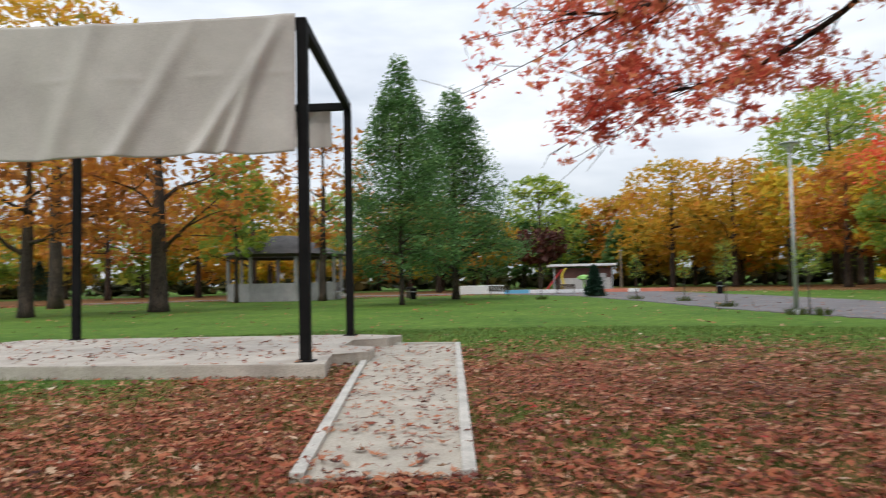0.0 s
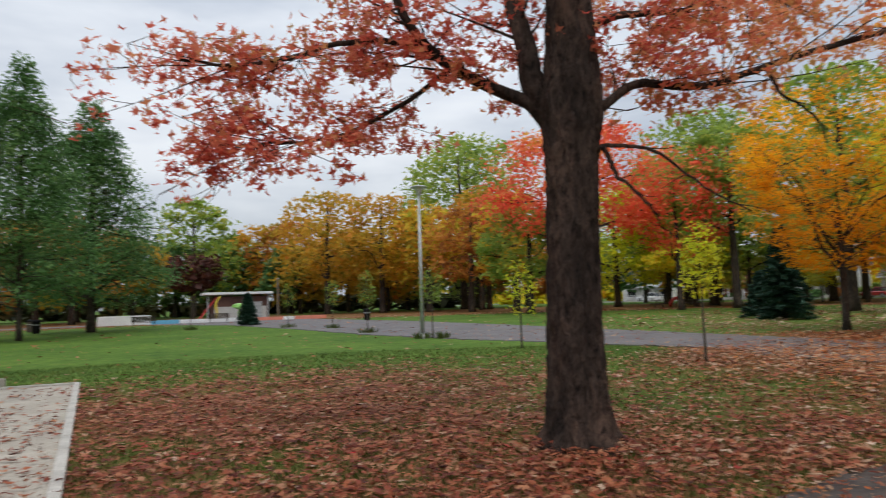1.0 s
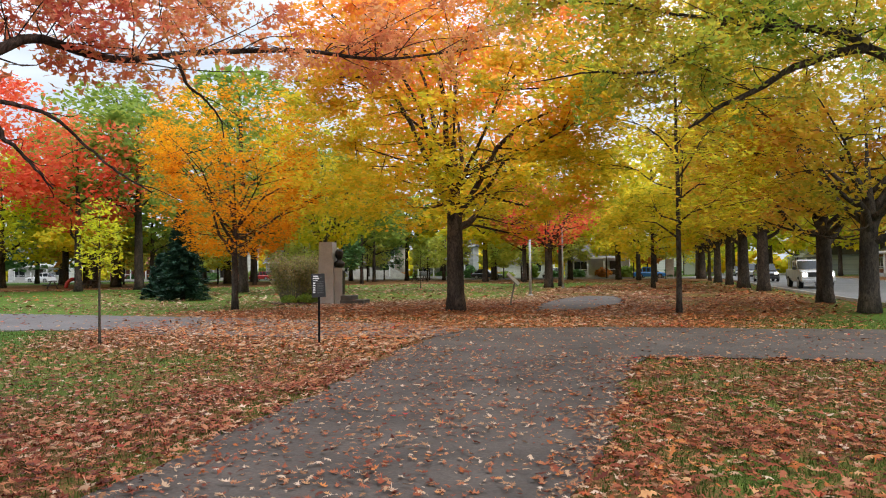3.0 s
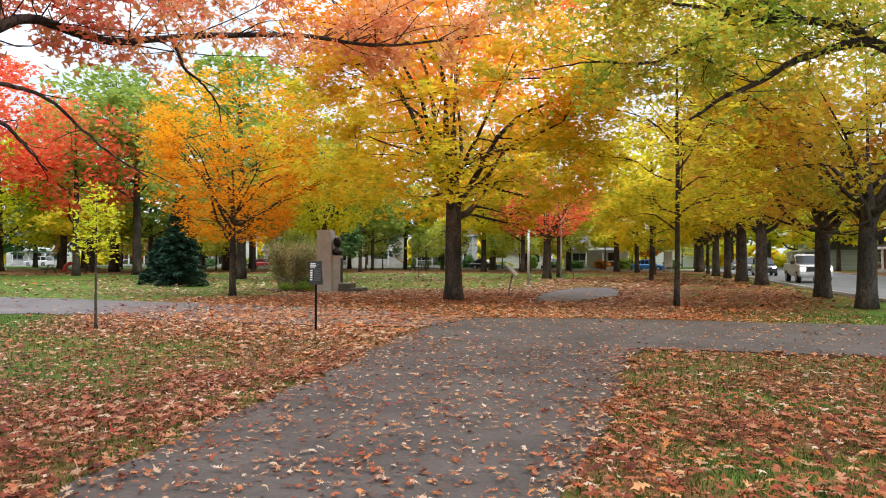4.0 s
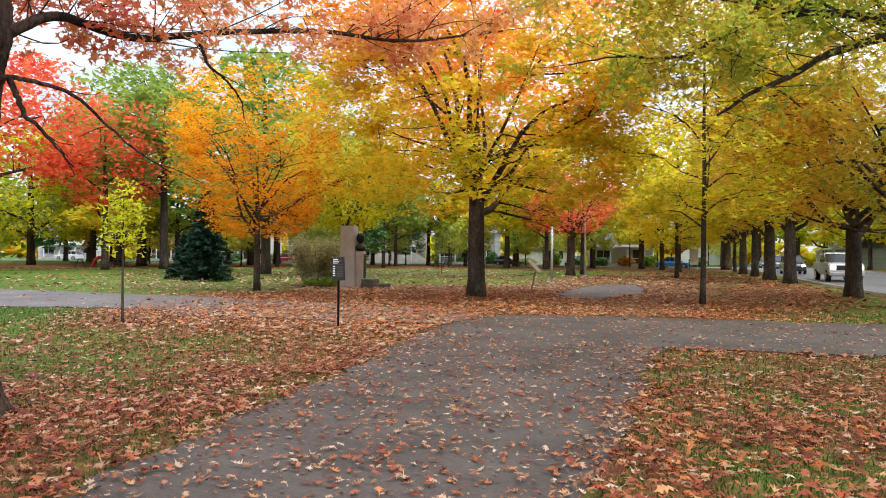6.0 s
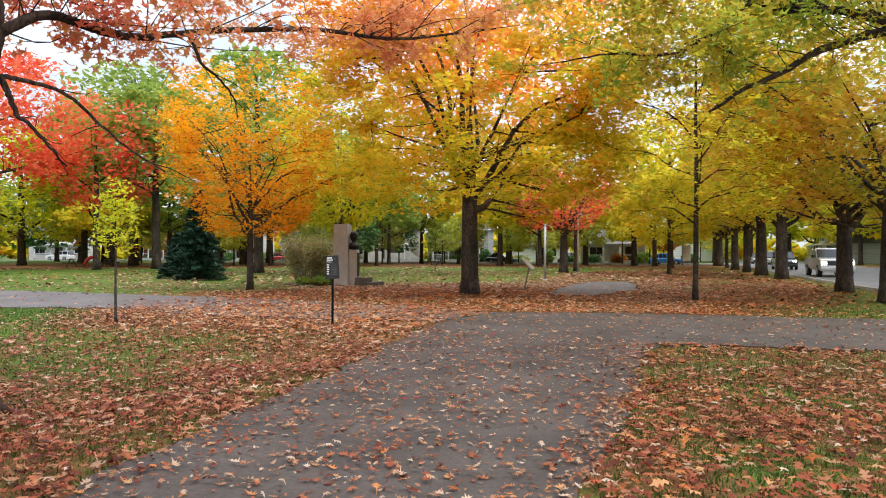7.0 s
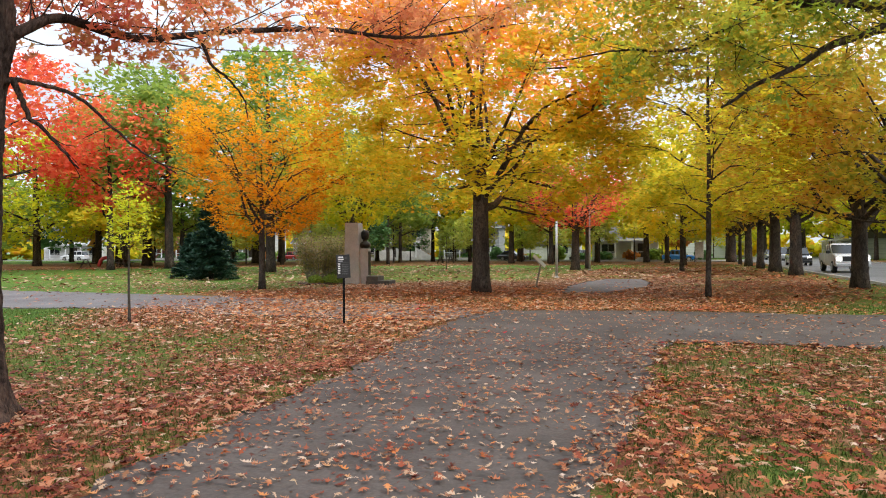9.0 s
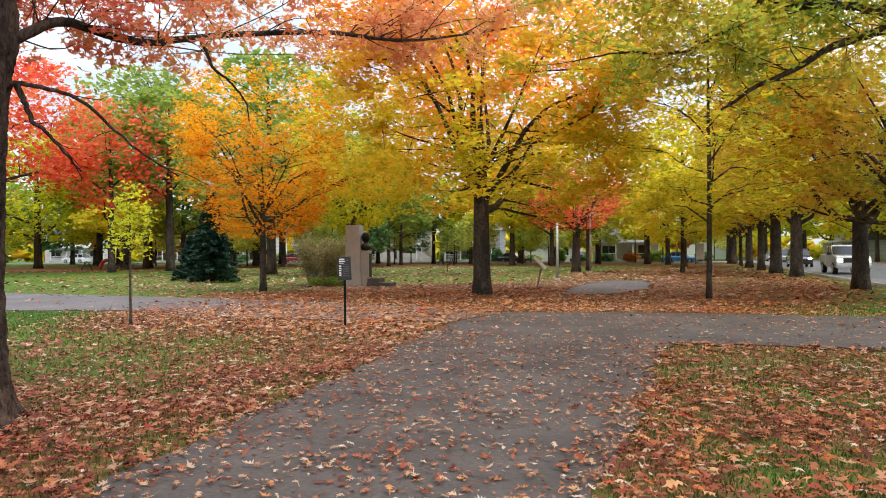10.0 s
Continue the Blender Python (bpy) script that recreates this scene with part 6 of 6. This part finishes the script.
car(95.0, 12.3, 268, PAINT["blue"], "bright blue hatchback on the street", 4.25, 1.5)
car(73.0, -1.2, 187, PAINT["dark"], "dark sport utility car driving along the street", 4.6, 1.72, True)
pickup(52.5, -3.5, 187, PAINT["white"], "white pickup truck driving along the street")
car(88.0, -0.2, 187, PAINT["silver"], "silver sport utility car on the street", 4.7, 1.75, True)
car(101.0, -0.8, 186, PAINT["white"], "white car far along the street", 4.6, 1.6, True)
car(112.0, 1.6, 185, PAINT["silver"], "silver car far along the street", 4.5, 1.5)
car(120.0, -2.0, 5, PAINT["red"], "red car far along the street", 4.4, 1.5)
car(118.0, -8.6, 60, PAINT["silver"], "silver car parked before a house", 4.6, 1.6, True)
car(85.5, 119.7, 110, PAINT["white"], "white sport utility car parked by the street", 4.9, 1.72, True)
car(96.2, 77.5, 95, PAINT["red"], "dark red car parked by the street", 4.4, 1.5)
car(97.0, 92.0, 100, PAINT["silver"], "silver car parked by the street", 4.4, 1.5)
car(104.5, 28.5, 180, PAINT["white"], "white car parked on a driveway", 4.5, 1.6, True)
car(96.0, 36.0, 270, PAINT["dark"], "dark car parked by the street", 4.4, 1.5)


# ---- houses across the street ----
def house(x, y, rz, w, d, h, wall, label, roof_h=2.4, porch=True, brick_low=False, garage=False, dormer=False):
    """A house whose front looks along its own -y."""
    s = thing("house", label, "house", pose(x, y, 0, 0, 0, rz), "houses across the street")
    part("wall", box(w, d, h, (0, 0, -0.05), 0.02), wall, s)
    bm = bmesh.new()
    o = 0.45
    v = [bm.verts.new(p) for p in ((-w / 2 - o, -d / 2 - o, h - 0.1), (w / 2 + o, -d / 2 - o, h - 0.1), (w / 2 + o, d / 2 + o, h - 0.1), (-w / 2 - o, d / 2 + o, h - 0.1), (-w / 2 - o, 0, h + roof_h), (w / 2 + o, 0, h + roof_h))]
    for f in ((0, 1, 5, 4), (2, 3, 4, 5), (0, 4, 3), (1, 2, 5), (3, 2, 1, 0)):
        bm.faces.new([v[k] for k in f])
    part("roof", bm, ROOF, s)
    part("fascia", box(w + 2 * o, 0.08, 0.2, (0, -d / 2 - o - 0.03, h - 0.22), 0.01), WHITE, s)
    chim = part("chimney", box(0.7, 0.7, 1.6, (w * 0.28, 0.6, h + roof_h - 1.2), 0.02), BRICK_RED, s)
    front = -d / 2

    def window(u, z, ww, hh):
        win = part("window", box(ww, 0.05, hh, (u, front - 0.02, z), 0.005), WINDOW_DARK, s)
        for a, b, c2, e in ((ww + 0.2, 0.12, 0, -0.12), (ww + 0.2, 0.12, 0, hh), (0.10, hh, -ww / 2 - 0.05, 0), (0.10, hh, ww / 2 + 0.05, 0), (0.06, hh, 0, 0)):
            part("frame", box(a, 0.10, b, (u + c2, front - 0.05, z + e), 0.008), WHITE, win)

    cols = max(2, int(w / 3.2))
    storeys = 2 if h > 4.5 else 1
    for fl in range(storeys):
        for k in range(cols):
            u = -w / 2 + w * (k + 0.5) / cols
            if fl == 0 and k == cols // 2 and not garage:
                dr = part("door", box(0.95, 0.06, 2.05, (u, front - 0.03, 0.45), 0.01), WOOD_DARK, s)
                part("frame", box(1.2, 0.09, 0.12, (u, front - 0.05, 2.5), 0.008), WHITE, dr)
                continue
            if fl == 0 and garage and k == 0:
                gd = part("garage_door", box(2.7, 0.06, 2.2, (u, front - 0.03, 0.0), 0.01), WHITE, s)
                for q in range(3):
                    part("panel_joint", box(2.7, 0.02, 0.03, (u, front - 0.07, 0.55 * (q + 1)), 0.0), SIDING_GREY, gd)
                continue
            window(u, 1.05 + 2.75 * fl, 1.5 if k % 2 else 1.9, 1.35)
    if porch:
        part("porch_floor", box(w * 0.8, 1.9, 0.45, (0, front - 0.95, -0.05), 0.02), KERB, s)
        pr = part("porch_roof", box(w * 0.84, 2.1, 0.30, (0, front - 1.0, 2.85), 0.03), WHITE, s)
        for k in range(4):
            u = -w * 0.38 + w * 0.76 * k / 3
            part("porch_post", box(0.20, 0.20, 2.5, (u, front - 1.75, 0.38), 0.015), WHITE, s)
        for k in range(2):
            u = (-0.25 + 0.5 * k) * w
            part("porch_rail", box(w * 0.22, 0.06, 0.08, (u, front - 1.8, 1.2), 0.01), WHITE, s)
        for k in range(3):
            part("porch_step", box(1.4, 0.32, 0.16, (w * (cols // 2 + 0.5) / cols - w / 2, front - 2.05 - 0.3 * k, 0.28 - 0.15 * k), 0.01), KERB, s)
    if dormer:
        part("dormer", box(2.2, 1.6, 1.5, (-w * 0.12, -d * 0.22, h + 0.15), 0.02), wall, s)
        part("dormer_roof", box(2.7, 2.0, 0.16, (-w * 0.12, -d * 0.22, h + 1.65), 0.02, pose(0, 0, 0, 8, 0, 0)), ROOF, s)
        part("dormer_window", box(1.1, 0.06, 0.9, (-w * 0.12, -d * 0.22 - 0.83, h + 0.5), 0.01), WINDOW_DARK, s)


house(108.5, 22.0, 278, 9.5, 8.0, 3.0, WHITE, "white bungalow with a columned porch", 2.2, True)
house(110.5, 34.5, 280, 9.0, 8.0, 2.9, SIDING_WHITE, "white-sided bungalow with a white garage door", 2.0, False, garage=True)
house(107.5, 47.5, 285, 10.0, 8.5, 5.4, SIDING_GREY, "grey two-storey house with white windows", 2.4, True)
house(107.0, 61.5, 288, 10.5, 9.0, 5.6, SIDING_BEIGE, "beige two-storey house with a porch", 2.6, True)
house(105.0, 76.0, 292, 10.0, 9.0, 3.1, SIDING_WHITE, "white-sided bungalow behind the park trees", 2.4, True, dormer=True)
house(104.0, 92.0, 300, 10.0, 9.0, 5.4, SIDING_WHITE, "white two-storey house behind the park trees", 2.4, True)
house(99.5, 109.0, 308, 10.5, 9.0, 5.2, BRICK_RED, "red brick house with white windows", 2.4, True)
house(91.5, 127.0, 316, 10.5, 9.0, 5.4, SIDING_WHITE, "white house with a porch far behind the trees", 2.4, True)
house(80.0, 146.0, 322, 12.0, 9.0, 5.6, SIDING_GREY, "grey house far behind the trees", 2.4, False)
house(128.0, -13.5, 186, 10.0, 9.0, 3.2, SIDING_BLUE, "blue-grey bungalow with a white porch", 3.0, True, dormer=True)
house(104.0, -20.5, 188, 10.0, 9.0, 3.2, BRICK_RED, "brick bungalow with a white porch", 2.6, True)
house(146.0, -13.0, 184, 10.0, 9.0, 5.2, SIDING_WHITE, "white two-storey house down the street", 2.4, True)
house(144.0, 13.0, 4, 10.0, 9.0, 5.2, SIDING_WHITE, "white-sided two-storey house down the street", 2.4, True)
house(82.0, -23.5, 188, 9.0, 9.0, 3.2, SIDING_WHITE, "white bungalow across the street", 2.6, True)


def build_garden_stair():
    """Steps up a bank between two sloping pale side walls."""
    g = thing("garden_stair", "pale concrete stair between sloping side walls", "stair", pose(98.6, 57.5, 0, 0, 0, -60))
    for sx in (-3.6, 0.0, 3.4):
        bm = prism([(0, 0), (3.2, 0), (3.2, 0.35), (0, 2.1)], -0.18, 0.18)
        bmesh.ops.transform(bm, matrix=pose(sx, 0, -0.02, 90), verts=bm.verts)
        part("side_wall", bm, KERB, g)
    for k in range(8):
        part("step", box(3.0, 0.42, 0.22 * (8 - k), (-1.75, 1.2 - 0.38 * k, -0.02), 0.01), GRANITE, g)
    part("bank_wall", box(3.0, 0.4, 1.5, (1.7, 0.4, -0.02), 0.02), GRANITE, g)


build_garden_stair()

# shrubs before the houses
rng_shrub = np.random.default_rng(93)
for k in range(30):
    x, y = 102.6 + rng_shrub.normal(0, 0.5), 11 + 3.3 * k + rng_shrub.normal(0, 0.8)
    if y > 62:
        x -= (y - 62) * 0.16
    rr, hh = rng_shrub.uniform(0.8, 1.7), rng_shrub.uniform(0.9, 2.4)
    sh = thing("garden_shrub", "rounded green shrub before a house", "shrub", pose(x, y, 0), "garden shrubs")
    v = rng_shrub.normal(0, 1, (420, 3))
    v = v / np.linalg.norm(v, axis=1)[:, None] * rng_shrub.random((420, 1)) ** 0.35 * [rr, rr, hh * 0.6]
    v[:, 2] = np.abs(v[:, 2] + hh * 0.4)
    scatter("foliage", LEAF_CLUMP, v, 0.5, 0.9, (GREEN, OLIVE, OLIVE, RUST, GREEN)[k % 5], 900 + k, sh)
    tb = Tubes()
    tb.add([(0, 0, -0.05), (0.05, 0, hh * 0.5)], [0.06, 0.03], 5)
    tb.done("stem", BARK_DARK, sh)


# ---- hedges that close the far edge of the park ----
def hedge(a0, a1, d, h, lv, seed, label):
    """A belt of shrubs along an arc round the park."""
    rng = np.random.default_rng(seed)
    n = int(abs(a1 - a0) * d * h * 3)
    a = rng.uniform(a0, a1, n)
    dd = d + rng.normal(0, 2.2, n)
    z = rng.random(n) ** 0.8 * h * (0.65 + 0.35 * np.sin(a * 37 + 1.5 * np.sin(a * 91)))
    pos = np.stack([dd * np.sin(a), dd * np.cos(a), np.abs(z)], 1)
    ob = scatter("hedge", LEAF_CLUMP, pos, 2.3 * rng.uniform(0.6, 1.3, n), 0.9, lv, seed)
    tagged(ob, label, "hedge", kind="stuff")


hedge(-1.35, 0.40, 138, 6.0, UNDERGROWTH, 71, "dark belt of shrubs along the far edge of the park")
hedge(0.40, 1.75, 164, 6.5, YELLOW, 72, "yellowing belt of shrubs behind the houses")
hedge(1.75, 4.93, 160, 6.0, UNDERGROWTH, 73, "dark belt of shrubs along the park's other side")


# ---- fallen leaves and grass ----
def inside_slab(x, y):
    return inside([(-13.6, 10.42), (-3.93, 10.90), (-4.30, 12.36), (-3.74, 12.80), (-3.86, 13.75), (-4.60, 14.05), (-4.78, 15.35), (-4.10, 15.72), (-3.92, 16.52), (-5.1, 16.95), (-13.3, 16.05), (-13.9, 13.0)], x, y)


SAND_AREA = [(-2.36, 5.51), (-1.1, 5.69), (-2.57, 16.26), (-4.9, 16.16), (-4.18, 14.56)]


def leaf_density(x, y):
    """Leaves as a share of the thickest cover."""
    lit = litter(x, y)
    walk_in = inside(WALK, x, y)
    cross_in = inside(CROSS, x, y)
    edge = np.clip(lumps(x, y, 1.7, 0.2) * 0.5 + 0.5, 0, 1)
    lane = np.abs(y - (0.165 * x + 2.0)) / (1.35 + 0.07 * np.clip(x, 0, 14))
    on_walk = np.where(x < 12, 0.17 + 0.14 * edge + 0.14 * np.clip(lumps(x, y, 4.1, 1.1), 0, 1) + 0.65 * np.clip((lane - 0.62) / 0.40, 0, 1) ** 2, 0.10 + 0.10 * edge)
    covered = fade(np.hypot((x - 16.5) * 0.9, y - 10.0), 4.5, 7.5)
    on_cross = 0.05 + 0.85 * covered
    out = np.where(walk_in, on_walk, np.where(cross_in, on_cross, lit**1.15))
    out = np.where(inside(SPUR, x, y), 0.03 + 0.08 * edge**2, out)
    out = np.where(inside(SAND_AREA, x, y), 0.10 + 0.16 * np.clip(lumps(x, y, 2.2, 0.8), 0, 1), out)
    return np.where(inside_slab(x, y), 0.045 + 0.10 * np.clip(lumps(x, y, 1.5, 2.8), 0, 1), out)


def fallen(name, r0, r1, per_m2, shapes, size, tilt, seed, label, a0=-0.75, a1=1.95):
    """Leaves lying in a ring sector round the camera's stand."""
    rng = np.random.default_rng(seed)
    area = 0.5 * (a1 - a0) * (r1**2 - r0**2)
    n = int(area * per_m2)
    a, r = rng.uniform(a0, a1, n), np.sqrt(rng.uniform(r0**2, r1**2, n))
    x, y = r * np.sin(a), r * np.cos(a)
    keep = rng.random(n) < leaf_density(x, y)
    x, y, n = x[keep], y[keep], int(keep.sum())
    road = inside(ROAD_N + ROAD_S, x, y)
    x, y = x[~road], y[~road]
    z = np.where(inside_slab(x, y), 0.205, np.where(inside(SAND_AREA, x, y), 0.018, 0.006)) + 0.042 * rng.random(len(x)) * litter(x, y)
    orange = rng.random(len(x)) < np.clip(fade(np.hypot(x - 20, y - 9), 6, 13) + 0.18 * ((x > 4) & (y < 1.6)) + 0.25 * (x > 25) + 0.22 * inside(WALK, x, y), 0, 1)
    dry = rng.random(len(x)) < np.where(inside(WALK, x, y), 0.38, np.where(np.hypot(x - 38, y - 24) < 17, 0.8, np.where((x > 9) & (y > 2), 0.38, np.where(x > 3.5, 0.15, 0.06))))
    pick = np.where(dry, 2, np.where(orange, 1, 0))
    for flag, mt, nm in ((0, FALLEN, "oak"), (1, FALLEN_ORANGE, "maple"), (2, FALLEN_DRY, "dry oak")):
        m = pick == flag
        p = np.stack([x[m], y[m], z[m]], 1)
        sz = size * (0.42 + 0.95 * rng.random(len(p)) ** 1.6) * np.where(inside(WALK, x[m], y[m]), 0.72, 1.0)
        ob = scatter(name, shapes, p, sz, tilt, mt, seed + flag)
        tagged(ob, label + " of " + nm, "fallen leaves", kind="stuff")


fallen("fallen_leaves", 0.3, 7.5, 450, LEAF_OAK_FLAT, 0.102, 0.22, 501, "curled red-brown leaves on grass and walk")
fallen("fallen_leaves", 7.5, 12.0, 400, LEAF_OAK, 0.104, 0.16, 509, "curled red-brown leaves beside the walk")
fallen("fallen_leaves", 0.3, 7.0, 60, LEAF_STAR, 0.112, 0.26, 511, "curled leaves on grass and walk behind", 1.95, 5.53)
fallen("fallen_leaves", 12.0, 20.0, 200, LEAF_STAR, 0.12, 0.18, 503, "scattered fallen autumn leaves on the grass")
fallen("fallen_leaves", 20.0, 36.0, 72, LEAF_STAR, 0.145, 0.2, 505, "scattered fallen autumn leaves further off")
fallen("fallen_leaves", 36.0, 75.0, 12, LEAF_STAR, 0.26, 0.22, 507, "scattered fallen autumn leaves far off")


def grass(name, r0, r1, per_m2, height, seed):
    rng = np.random.default_rng(seed)
    blade = [np.array([(-0.11, 0, 0), (0.11, 0, 0), (0.05 + 0.25 * s, 0.1 * s, 1.0)]) for s in (-1, 0, 1)]
    a0, a1 = -0.75, 1.95
    n = int(0.5 * (a1 - a0) * (r1**2 - r0**2) * per_m2)
    a, r = rng.uniform(a0, a1, n), np.sqrt(rng.uniform(r0**2, r1**2, n))
    x, y = r * np.sin(a), r * np.cos(a)
    ok = ~(inside(WALK, x, y) | inside(CROSS, x, y) | inside(SAND_AREA, x, y) | inside_slab(x, y)) & (rng.random(n) < 1.1 - 0.75 * litter(x, y)) & (np.hypot(x - OAK_AT[0], y - OAK_AT[1]) > 0.55)
    pos = np.stack([x[ok], y[ok], np.full(ok.sum(), -0.022)], 1)
    ob = scatter(name, blade, pos, height * rng.uniform(0.5, 1.3, len(pos)), 0.45, GRASS, seed)
    tagged(ob, "short green grass of the lawn", "grass", kind="stuff")


grass("grass", 2.2, 9.0, 1100, 0.055, 601)
grass("grass", 9.0, 22.0, 170, 0.075, 602)
